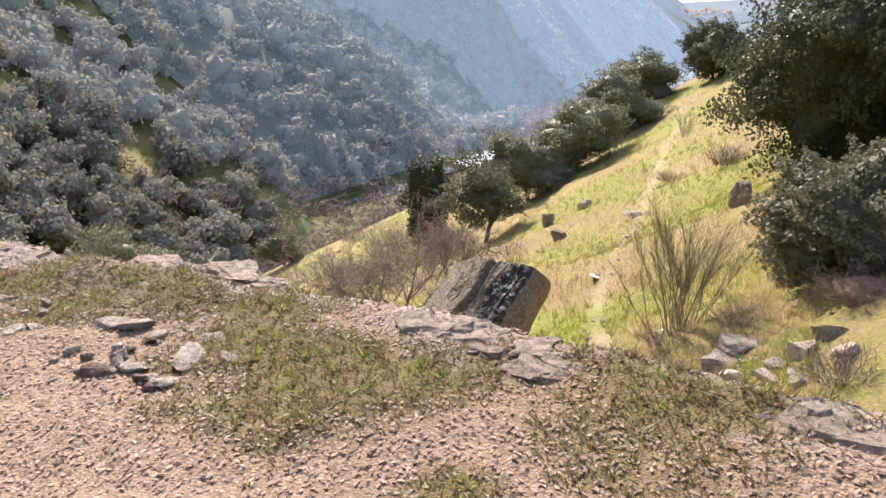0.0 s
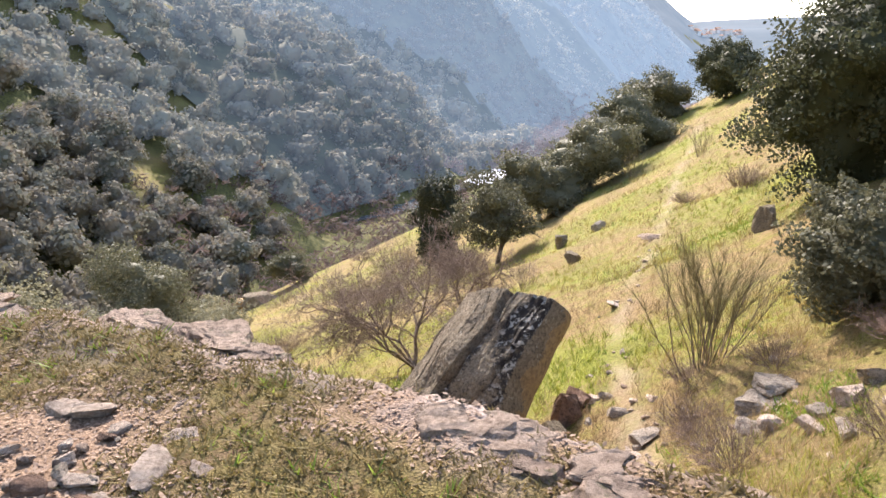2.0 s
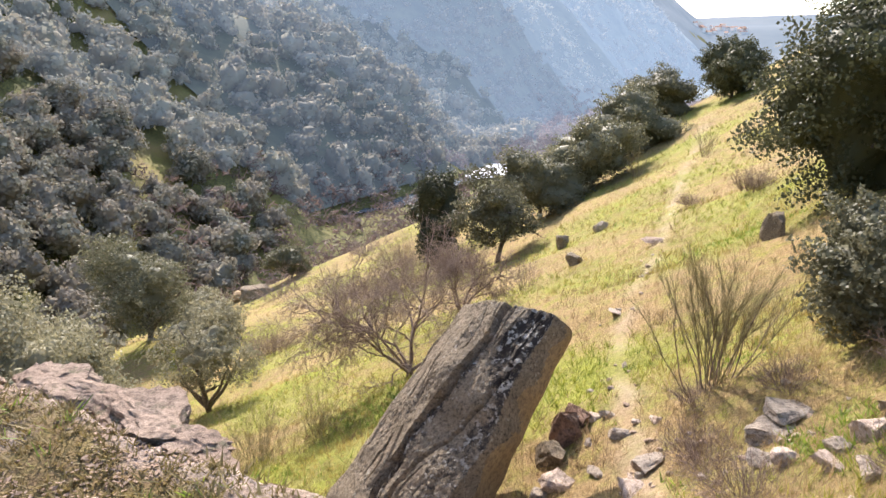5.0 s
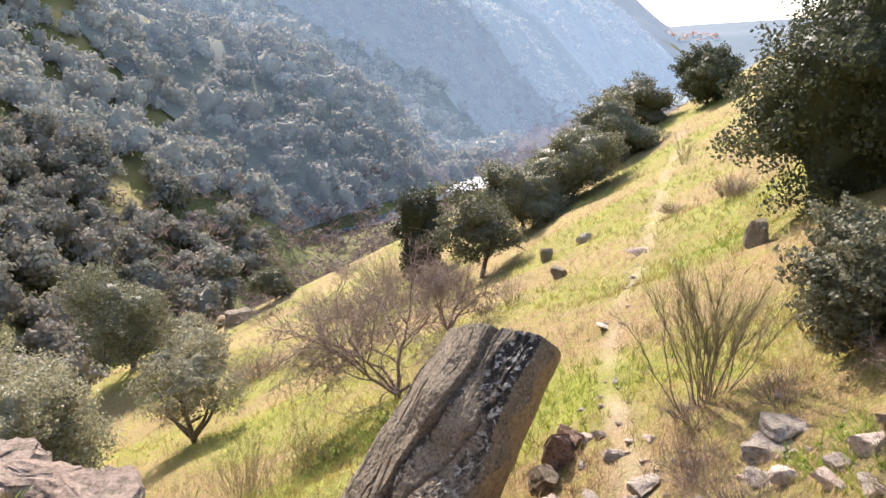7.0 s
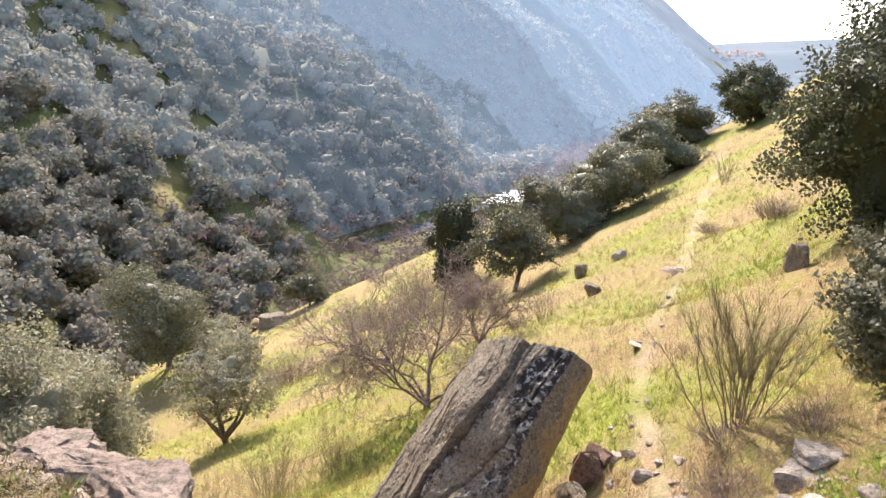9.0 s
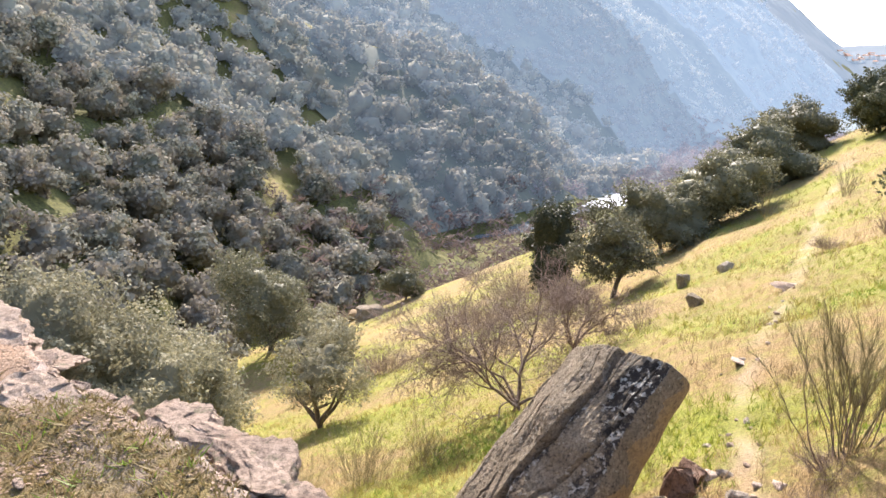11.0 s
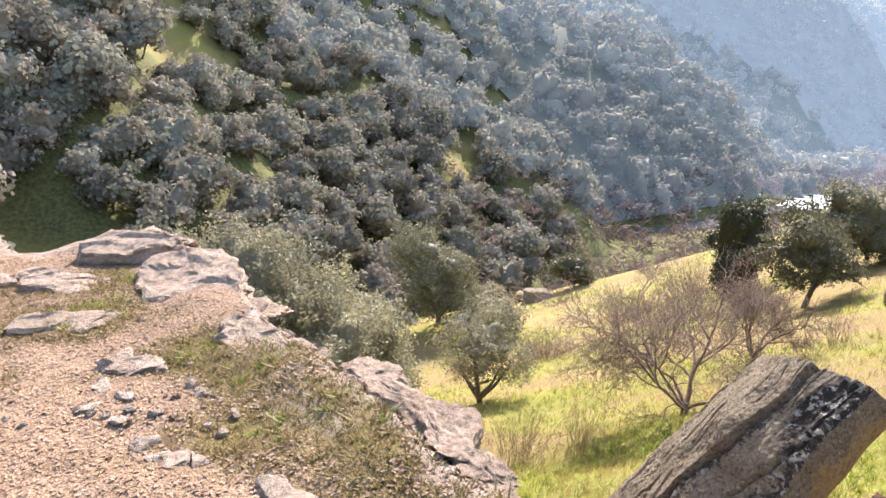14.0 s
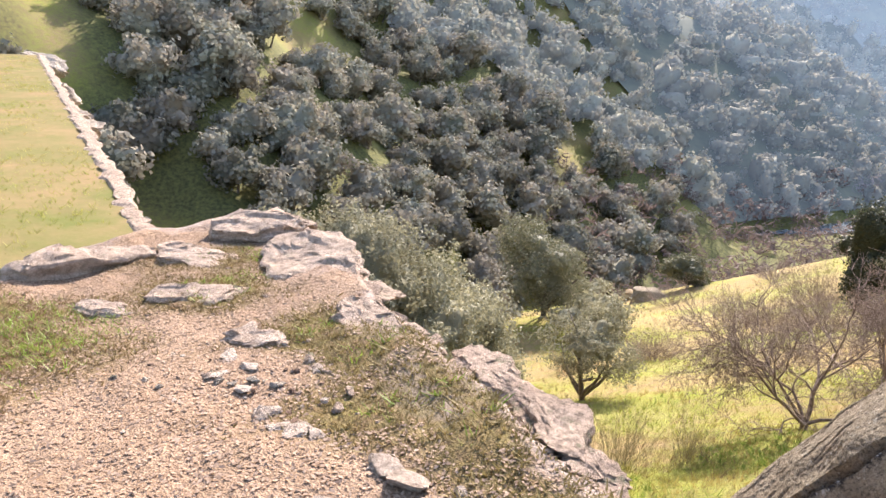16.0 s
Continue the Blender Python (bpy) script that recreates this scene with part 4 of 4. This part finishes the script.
LOOSE = [(-1.61, 3.66, 0.30), (-1.40, 3.46, 0.14), (-1.14, 3.10, 0.28), (-1.38, 3.08, 0.16), (-1.26, 2.95, 0.10), (-0.93, 3.06, 0.17), (-1.11, 3.37, 0.20), (-1.39, 4.18, 0.16), (-1.40, 3.88, 0.18), (-2.30, 3.72, 0.22), (-2.22, 3.75, 0.16), (-1.14, 2.87, 0.14), (-3.35, 4.47, 0.34), (-3.63, 4.60, 0.17), (-3.11, 4.13, 0.16), (-3.17, 3.95, 0.17), (-3.34, 4.18, 0.18), (-2.57, 3.76, 0.19), (-2.41, 3.72, 0.15), (-1.74, 3.69, 0.25), (-1.52, 3.89, 0.17), (-1.35, 4.12, 0.11), (-1.79, 4.52, 0.22), (-1.50, 4.14, 0.17), (-2.9, 3.9, 0.14)]
for k, (x, y, w) in enumerate(LOOSE):
    ledge_stone("stone", x, y, w, 170 + k, 0.18 + 0.06 * (k % 3), M_CHIP, "small pale angular stone on the gravel", 0.9, 0.15, k * 53 % 180, 10 * (k % 3) - 10)

rng = random.Random(23)
for k in range(110):  # broken fragments strewn in two patches of the gravel
    if k < 55:
        x, y = rng.gauss(-1.3, 0.32), rng.gauss(3.25, 0.28)
    else:
        x, y = rng.gauss(-2.75, 0.5), rng.gauss(4.0, 0.35)
    ledge_stone("stone", x, y, rng.lognormvariate(-2.75, 0.4), 700 + k % 40, rng.uniform(0.25, 0.5), rng.choice((M_PALE, M_STONE, M_CHIP, M_RUST)), "small broken stone lying on the gravel", 0.8, 0.1, rng.uniform(0, 180), rng.uniform(-20, 20))


# ---- the long wall beyond the end of the ledge ----
def wall_frame(s, q):
    """s metres along the wall from its near end, q metres left of its edge."""
    return -7.43 - 0.895 * s - 0.446 * q, 6.74 + 0.446 * s - 0.895 * q


def long_wall():
    top = new("terrace_wall")
    bm = bmesh.new()
    ns, nq = 90, 16
    rows = []
    for i in range(ns + 1):
        s = 44.0 * i / ns - 2
        row = []
        for q in [0.0] + list(np.linspace(0.25, 14, nq)):
            x, y = wall_frame(s, q)
            row.append(bm.verts.new((x, y, -1.22 + 0.03 * noise.noise(Vector((x, y, 0)) * 0.8) - (0.02 if q == 0 else 0))))
        x, y = wall_frame(s, 0.02 + 0.05 * noise.noise(Vector((s, 0, 0))))
        row.insert(0, bm.verts.new((x + 0.25, y + 0.55, -22)))
        rows.append(row)
    for r0, r1 in zip(rows, rows[1:]):
        for k in range(len(r0) - 1):
            f = bm.faces.new((r0[k], r1[k], r1[k + 1], r0[k + 1]))
            f.material_index = 1 if k == 0 else 0
    bmesh.ops.recalc_face_normals(bm, faces=bm.faces)
    ob = part("grassy_top", bm, M_TERRACE, top)
    ob.data.materials.append(M_PALE)
    rng = random.Random(7)
    s = -1.5
    k = 0
    while s < 41:
        w = rng.uniform(0.35, 0.8)
        x, y = wall_frame(s + w / 2, 0.10)
        bm = rock_bm(w * 0.8, 0.24, 0.08, 300 + k % 9, 0.12, 6, 2)
        ob = part("coping_stone", bm, M_PALE, top)
        ob.matrix_local = pose(x, y, -1.22, 0, 0, 153.5 + rng.uniform(-4, 4))
        s += w
        k += 1
    return tagged(top, "long ruined stone wall with a thin grassy top", "wall")


long_wall()
for k, (x, y, z, w) in enumerate([(-41.5, 24.2, -3.6, 2.4), (-38.0, 23.0, -4.4, 2.4), (-34.0, 21.2, -4.2, 1.8), (-49.0, 27.5, -2.4, 2.6)]):
    rock("crag", x, y, z, (w * 0.9, w * 0.8, w * 0.62), 30 * k, 8, 5, M_STONE, 210 + k, "pale grey crag beside the end of the long wall", "rock", "crags by the wall", 4, 0.3)


# ---- grass, moss, gravel and litter ----
def blades(rng, x, y, z, per, height, width, lean=0.5):
    """Tapered blades in tufts at the given places: vertices and quads."""
    n = len(x) * per
    bx = np.repeat(x, per) + rng.normal(0, 0.25, n) * np.repeat(height, per)
    by = np.repeat(y, per) + rng.normal(0, 0.25, n) * np.repeat(height, per)
    bz = np.repeat(z, per) - 0.01
    h = np.repeat(height, per) * rng.uniform(0.5, 1.2, n)
    w = h * width
    a = rng.uniform(0, 2 * math.pi, n)
    lx, ly = rng.normal(0, lean, n) * h, rng.normal(0, lean, n) * h
    dx, dy = np.cos(a) * w, np.sin(a) * w
    v = np.stack([np.stack([bx - dx, by - dy, bz], 1), np.stack([bx + dx, by + dy, bz], 1),
                  np.stack([bx + lx + dx * 0.15, by + ly + dy * 0.15, bz + h], 1), np.stack([bx + lx - dx * 0.15, by + ly - dy * 0.15, bz + h], 1)], 1)
    return v.reshape(-1, 3), np.arange(n * 4).reshape(n, 4)


def slope_grass(name, seed, count, keep, height, mat, label, near=6.2, far=95, width=0.07, per=5, lean=0.5):
    rng = np.random.default_rng(seed)
    y = near * np.exp(rng.random(count) * math.log(far / near))
    x = rng.uniform(-0.46, 0.56, count) * (y + 1)
    m = keep(x, y, rng) & (path_mask(x, y) < 0.8) & (ledge_edge(x, y) < -1.2)
    x, y = x[m], y[m]
    h = height * rng.uniform(0.5, 1.5, len(x)) * (1 + 0.015 * y)
    v, f = blades(rng, x, y, land(x, y), per, h, width, lean)
    return tagged(mesh_object(name, v, f, mat), label, "grass", kind="stuff")


def lushness(x, y):
    return ground_masks(x, y, y)[:, 1]


slope_grass("green_grass", 81, 26000, lambda x, y, r: lushness(x, y) + r.normal(0, 0.15, x.size) > 0.40, 0.12, M_GRASS, "short yellow-green grass on the slope")
slope_grass("dry_grass", 82, 24000, lambda x, y, r: lushness(x, y) + r.normal(0, 0.2, x.size) < 0.6, 0.15, M_STRAW, "thin dry straw-coloured grass on the slope", width=0.03)
slope_grass("lush_weeds", 83, 60000, lambda x, y, r: (np.exp(-((x + 1.6) ** 2 / 5 + (y - 21.5) ** 2 / 5)) + np.exp(-((x - 10.5) ** 2 / 6 + (y - 25) ** 2 / 6)) + np.exp(-((x - 6.2) ** 2 / 2 + (y - 9.5) ** 2 / 2)) + 0.8 * np.exp(-((x - 6.2) ** 2 / 0.8 + (y - 14.5) ** 2 / 1.5)) + 0.7 * np.exp(-((x - 5.7) ** 2 / 0.6 + (y - 10.4) ** 2 / 0.3)) + 0.7 * np.exp(-((x - 4.4) ** 2 / 0.4 + (y - 17) ** 2 / 3)) + 0.7 * np.exp(-((x - 5.0) ** 2 / 1.2 + (y - 7.4) ** 2 / 0.5)) + 0.6 * np.exp(-((x - 3.4) ** 2 / 0.6 + (y - 10.6) ** 2 / 0.6))) * r.random(x.size) > 0.45, 0.085, M_LUSH, "bright green weeds in damp hollows", width=0.14, lean=0.8)


slope_grass("brown_weeds", 91, 9000, lambda x, y, r: wave(x, y, 2.6, 27) + 0.6 * wave(x, y, 0.9, 28) + r.normal(0, 0.3, x.size) > 0.35, 0.17, M_WEED, "dry brown weed tufts in the grass", width=0.025, per=9, lean=0.45)
slope_grass("green_clumps", 92, 7000, lambda x, y, r: lushness(x, y) + 0.5 * wave(x, y, 1.1, 29) + r.normal(0, 0.15, x.size) > 0.8, 0.13, M_LUSH, "bright green grass clumps on the slope", width=0.06, per=7, lean=0.6)


def ledge_points(seed, count, keep):
    rng = np.random.default_rng(seed)
    x, y = rng.uniform(-6.6, 2.0, count), rng.uniform(1.5, 7.6, count)
    m = keep(x, y, rng) & (ledge_edge(x, y) > 0.0)
    return x[m], y[m], ledge_z(x[m], y[m]), rng


x, y, z, rng = ledge_points(84, 95000, lambda x, y, r: moss_mask(x, y) + r.normal(0, 0.12, x.size) > 0.46)
v, f = blades(rng, x, y, z, 5, 0.022 * rng.uniform(0.4, 1.7, len(x)), 0.2, 1.0)
tagged(mesh_object("moss_and_grass", v, f, M_MOSS), "short olive moss and dry grass on the ledge", "moss", kind="stuff")
x, y, z, rng = ledge_points(85, 26000, lambda x, y, r: moss_mask(x, y) + r.normal(0, 0.10, x.size) > 1.02)
v, f = blades(rng, x, y, z, 5, 0.038 * rng.uniform(0.4, 1.5, len(x)), 0.12, 0.9)
tagged(mesh_object("green_weeds", v, f, M_LUSH), "small green weeds among the moss on the ledge", "weeds", kind="stuff")
x, y, z, rng = ledge_points(86, 95000, lambda x, y, r: (r.random(x.size) > 0.25) & (moss_mask(x, y) < 0.75))
p = np.stack([x, y, z + 0.006], 1)
v, f = leaf_quads(rng, p, np.tile([0, 0, 1.0], (len(p), 1)), 0.0135, 0.22, 2.0)
tagged(mesh_object("leaf_litter", v, f, M_DEAD), "dead brown leaf litter scattered on the ledge", "leaf litter", kind="stuff")


def gravel(seed, count, size, mat, name, label, keep):
    x, y, z, rng = ledge_points(seed, count, keep)
    octa = np.array([(1, 0, 0), (0, 1, 0), (-1, 0, 0), (0, -1, 0), (0, 0, 0.7), (0, 0, -0.7)], float)
    tris = np.array([(0, 1, 4), (1, 2, 4), (2, 3, 4), (3, 0, 4), (1, 0, 5), (2, 1, 5), (3, 2, 5), (0, 3, 5)])
    n = len(x)
    s = size * rng.lognormal(0, 0.35, (n, 1, 1))
    v = octa[None] * s * rng.uniform(0.55, 1.3, (n, 6, 3)) * np.array([1, 1, 0.32])
    a = rng.uniform(0, 2 * math.pi, n)
    c, q = np.cos(a)[:, None], np.sin(a)[:, None]
    w = np.stack([v[:, :, 0] * c - v[:, :, 1] * q + x[:, None], v[:, :, 0] * q + v[:, :, 1] * c + y[:, None], v[:, :, 2] + z[:, None] + s[:, :, 0] * 0.02], 2)
    f = tris[None] + (np.arange(n) * 6)[:, None, None]
    return tagged(mesh_object(name, w.reshape(-1, 3), f.reshape(-1, 3), mat), label, "gravel", kind="stuff")


gravel(87, 15000, 0.0075, M_PALE, "gravel", "pinkish gravel strewn over the ledge", lambda x, y, r: moss_mask(x, y) < 0.8)
gravel(88, 1500, 0.017, M_PALE, "pebbles", "pale pinkish stone chips strewn over the ledge", lambda x, y, r: r.random(x.size) > 0.2)

rng = np.random.default_rng(89)
ws, wq = rng.uniform(-1.5, 40, 26000), rng.uniform(0.3, 13, 26000)
x, y = wall_frame(ws, wq)
m = wave(x, y, 2.2, 26) + rng.normal(0, 0.3, x.size) > 0.0
x, y = x[m], y[m]
v, f = blades(rng, x, y, np.full(len(x), -1.22), 4, 0.05 * rng.uniform(0.5, 1.6, len(x)), 0.1, 0.8)
tagged(mesh_object("wall_grass", v, f, M_GRASS), "thin olive grass growing on top of the long wall", "grass", kind="stuff")

x, y, z, rng = ledge_points(90, 30000, lambda x, y, r: np.exp(-((x + 4.9) ** 2 / 0.9 + (y - 3.7) ** 2 / 0.5)) + 0.8 * np.exp(-((x + 5.0) ** 2 + (y - 6.1) ** 2) / 0.12) + 0.7 * np.exp(-((x + 4.6) ** 2 + (y - 5.4) ** 2) / 0.1) + r.normal(0, 0.12, x.size) > 0.5)
v, f = blades(rng, x, y, z, 4, 0.035 * rng.uniform(0.4, 1.6, len(x)), 0.09, 0.8)
tagged(mesh_object("ledge_grass", v, f, M_LUSH), "bright yellow-green grass tufts at the end of the ledge", "grass", kind="stuff")


# ---- woods on the valley sides ----
def wood_tree(rng, n, leaf, k=3, lobes=14, long=1.3):
    p, d, lumps = crown_points(rng, n, 1, 1, 0.9, lobes)
    leaves = leaf_quads(rng, p, d, leaf, 0.4, long)
    if not k:
        return leaves
    v, f = crown_core(*lumps, k, 0.80)
    return joined([leaves, (v * np.array([1, 1, 0.9]), f)])


def scatter_woods(seed, x0, x1, y0, y1, gap, keep):
    rng = np.random.default_rng(seed)
    gx, gy = np.meshgrid(np.arange(x0, x1, gap), np.arange(y0, y1, gap))
    x, y = gx.ravel() + rng.uniform(-0.5, 0.5, gx.size) * gap, gy.ravel() + rng.uniform(-0.5, 0.5, gx.size) * gap
    m = keep(x, y, rng)
    return x[m], y[m]


def wood_mass(name, xs, ys, seed, n, leaf, rmin, rmax, mat, label, k=3, long=1.3):
    rng = np.random.default_rng(seed)
    kinds = [wood_tree(rng, n, leaf, k, 14, long) for _ in range(8)]
    zs = land(xs, ys)
    pieces = []
    for x, y, z in zip(xs, ys, zs):
        v, f = kinds[rng.integers(8)]
        r = rng.uniform(rmin, rmax)
        a = rng.uniform(0, 2 * math.pi)
        c, s = math.cos(a), math.sin(a)
        hgt = r * rng.uniform(0.8, 1.15)
        w = np.stack([(v[:, 0] * c - v[:, 1] * s) * r + x, (v[:, 0] * s + v[:, 1] * c) * r + y, v[:, 2] * hgt + z + hgt * 0.75], 1)
        pieces.append((w, f))
    v, f = joined(pieces)
    ob = mesh_object(name, v, f, mat)
    return tagged(ob, label, "woodland", kind="stuff")


def on_hill_one(x, y, rng):
    side = hill_one_side(x, y)
    seen = (np.degrees(np.arctan2(x, y)) > -72)
    return (side < 22) & seen & (((x < -40) & (land(x, y) > spur(x, y) + 0.5)) | ((x < -33) & (y > 22) & (y < 80) & (x < -22 - 0.2 * y))) & (clearing(x, y) + 0.25 * rng.normal(0, 1, x.size) > -0.62)


def on_hill_two(x, y, rng):
    q = (x + 20) * -0.878 + (y - 230) * 0.48
    side = hill_one_side(x, y)
    az = np.degrees(np.arctan2(x, y))
    return (q > 2 + 0.75 * hill_two_foot(x, y)) & (side > 22) & (az > -34) & (az < 24) & (wave(x, y, 22, 21) + 0.6 * wave(x, y, 8, 22) + 0.3 * rng.normal(0, 1, x.size) > -0.75)


hx, hy = scatter_woods(31, -260, -34, 0, 400, 7.0, on_hill_one)
near_first = np.argsort(np.hypot(hx, hy))
hx, hy = hx[near_first], hy[near_first]


def hill_oaks(xs, ys, seed):
    """The nearest trees across the valley: trunk and crown each, copied from six kinds."""
    rng = np.random.default_rng(seed)
    kinds = []
    for x, y in zip(xs, ys):
        r = rng.uniform(3.0, 6.0)
        m = pose(x, y, land_z(x, y), 0, 0, rng.uniform(0, 360))
        if len(kinds) < 7:
            top = new("valley_oak")
            v, f = tube(wiggle(rng, (0, 0, -0.5), (0.1, 0, 1), 3.6, 5, 0.12), np.linspace(0.22, 0.1, 6), 6)
            mesh_object("trunk", v, f, M_BARK, top)
            v, f = wood_tree(rng, 1000, 0.125, 6, 20)
            mesh_object("crown", v * np.array([r, r, r * 0.95]) + np.array([0, 0, r * 0.85]), f, M_WOODS, top)
            top.matrix_world = m
            tagged(top, "grey-green holm oak on the wooded valley side", "tree", "oaks across the valley")
            kinds.append(top)
        else:
            copy_thing(kinds[int(rng.integers(7))], m)


hill_oaks(hx[:290], hy[:290], 35)
wood_mass("backdrop_holm_oak_woods", hx[290:], hy[290:], 32, 230, 0.17, 3.0, 6.4, M_WOODS_HAZE, "dense grey-green holm oak woods on the valley side, with faint painted haze", 5)
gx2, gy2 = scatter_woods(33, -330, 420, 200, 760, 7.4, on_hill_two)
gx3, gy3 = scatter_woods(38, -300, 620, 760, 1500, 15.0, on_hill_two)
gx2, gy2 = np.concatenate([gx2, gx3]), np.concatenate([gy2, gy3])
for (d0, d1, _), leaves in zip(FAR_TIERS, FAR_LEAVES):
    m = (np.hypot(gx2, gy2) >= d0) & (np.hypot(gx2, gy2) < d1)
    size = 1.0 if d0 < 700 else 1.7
    wood_mass("backdrop_far_woods", gx2[m], gy2[m], 34, 110 if d0 < 400 else 52, 0.2 if d0 < 400 else 0.25, 3.0 * size, 6.6 * size, leaves, "oak woods on the far valley side, blue-grey with painted haze", 2)


# Second sheet above the ground, added so the slope carries the haze glow.
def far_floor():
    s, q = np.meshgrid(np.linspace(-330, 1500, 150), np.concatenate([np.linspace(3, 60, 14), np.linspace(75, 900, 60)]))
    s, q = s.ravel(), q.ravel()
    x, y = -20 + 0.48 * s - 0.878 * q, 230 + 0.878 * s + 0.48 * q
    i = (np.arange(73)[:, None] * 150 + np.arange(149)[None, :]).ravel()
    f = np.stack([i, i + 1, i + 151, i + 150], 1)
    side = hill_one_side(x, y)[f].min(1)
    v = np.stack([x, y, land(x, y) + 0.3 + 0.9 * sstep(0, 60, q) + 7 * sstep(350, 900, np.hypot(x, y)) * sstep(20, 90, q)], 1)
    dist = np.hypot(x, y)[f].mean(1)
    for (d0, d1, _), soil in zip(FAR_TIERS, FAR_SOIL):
        ob = mesh_object("hazed_hillside", v, f[(side > 2) & (dist >= d0) & (dist < d1)], soil, smooth=True)
        tagged(ob, "wooded slope on the far side of the valley, with painted haze", "hillside", kind="structure")


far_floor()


def on_valley_floor(x, y, rng):
    z = land(x, y)
    az = np.degrees(np.arctan2(x, y))
    river = np.abs(x - np.interp(y, [200, 245, 300, 350, 560], [-38, -8, 22, 55, 150]))
    q = (x + 20) * -0.878 + (y - 230) * 0.48
    return (z < -30) & (q < 12 + 0.85 * hill_two_foot(x, y)) & (az > -24) & (az < 24) & (spur(x, y) < -36) & ((river > 6) | (y < 240)) & ~((az > 2.6) & (az < 6.0) & (y > 215) & (y < 318))


fx, fy = scatter_woods(36, -70, 330, 110, 760, 7.5, on_valley_floor)
# The two farther belts use the twigs with painted haze.
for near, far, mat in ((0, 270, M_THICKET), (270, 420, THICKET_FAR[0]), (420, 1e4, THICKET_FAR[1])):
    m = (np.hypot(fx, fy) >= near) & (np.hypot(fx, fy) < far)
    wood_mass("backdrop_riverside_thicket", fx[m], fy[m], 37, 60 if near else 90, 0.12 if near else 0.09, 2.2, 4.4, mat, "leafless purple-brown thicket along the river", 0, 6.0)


# ---- river, town and horizon ----
def ribbon(name, pts, widths, mat, dz):
    v, f = [], []
    pts = np.asarray(pts, float)
    t = np.gradient(pts, axis=0)
    t /= np.linalg.norm(t, axis=1, keepdims=True)
    for (x, y), (tx, ty), w in zip(pts, t, widths):
        for k in (-0.5, 0.5):
            v.append((x - ty * w * k, y + tx * w * k, -49.2 + dz))
    for i in range(len(pts) - 1):
        f.append((2 * i, 2 * i + 1, 2 * i + 3, 2 * i + 2))
    return mesh_object(name, v, f, mat)


ry = np.linspace(200, 345, 40)
rx = np.interp(ry, [200, 245, 300, 350, 560], [-38, -8, 22, 55, 150]) + 2 * np.sin(ry / 9)
tagged(ribbon("water", np.stack([rx, ry], 1), 9 + 2 * np.sin(ry / 7), M_WATER, 0), "narrow river on the valley floor", "river", kind="structure")
fy2 = np.linspace(283, 318, 18)
fx2 = np.interp(fy2, [245, 300, 350], [-8, 22, 55]) + 2 * np.sin(fy2 / 9)
tagged(ribbon("water_rapids", np.stack([fx2, fy2], 1), 13 + 4 * np.sin(fy2 * 0.9), M_FOAM, 0.3), "white glinting rapids of the river", "river", kind="structure")


def far_house(x, y, z, w, d, h, turn):
    top = new("far_house")
    top.matrix_world = pose(x, y, z, 0, 0, turn)
    bm = bmesh.new()
    bmesh.ops.create_cube(bm, size=1, matrix=Matrix.LocRotScale((0, 0, h / 2 - 4), None, (w, d, h + 8)))
    part("wall", bm, M_HOUSE, top)
    bm = bmesh.new()
    a = [bm.verts.new(p) for p in ((-w * 0.55, -d * 0.55, h), (w * 0.55, -d * 0.55, h), (w * 0.55, d * 0.55, h), (-w * 0.55, d * 0.55, h), (-w * 0.55, 0, h + d * 0.3), (w * 0.55, 0, h + d * 0.3))]
    for idx in ((0, 1, 5, 4), (2, 3, 4, 5), (0, 4, 3), (1, 2, 5), (0, 3, 2, 1)):
        bm.faces.new([a[i] for i in idx])
    part("roof", bm, M_TILE, top)
    return tagged(top, "tiny pale house of the distant hillside town", "house", "houses of the distant town")


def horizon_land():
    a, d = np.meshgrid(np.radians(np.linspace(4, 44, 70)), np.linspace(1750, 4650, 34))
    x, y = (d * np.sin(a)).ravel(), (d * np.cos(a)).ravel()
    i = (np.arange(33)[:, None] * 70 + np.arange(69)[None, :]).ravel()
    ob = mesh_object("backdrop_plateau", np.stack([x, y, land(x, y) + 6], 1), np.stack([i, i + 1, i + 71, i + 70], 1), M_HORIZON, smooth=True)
    return tagged(ob, "plateau on the horizon, pale blue with painted haze", "distant hills", kind="structure")


horizon_land()
town_rng = random.Random(9)
for k in range(34):
    d = 3500 + town_rng.uniform(-120, 120)
    az = radians(20.6 + town_rng.uniform(-1.7, 1.9))
    x, y = d * math.sin(az), d * math.cos(az)
    far_house(x, y, land_z(x, y) + 6, town_rng.uniform(14, 30), town_rng.uniform(12, 18), town_rng.uniform(8, 15), town_rng.uniform(0, 180))
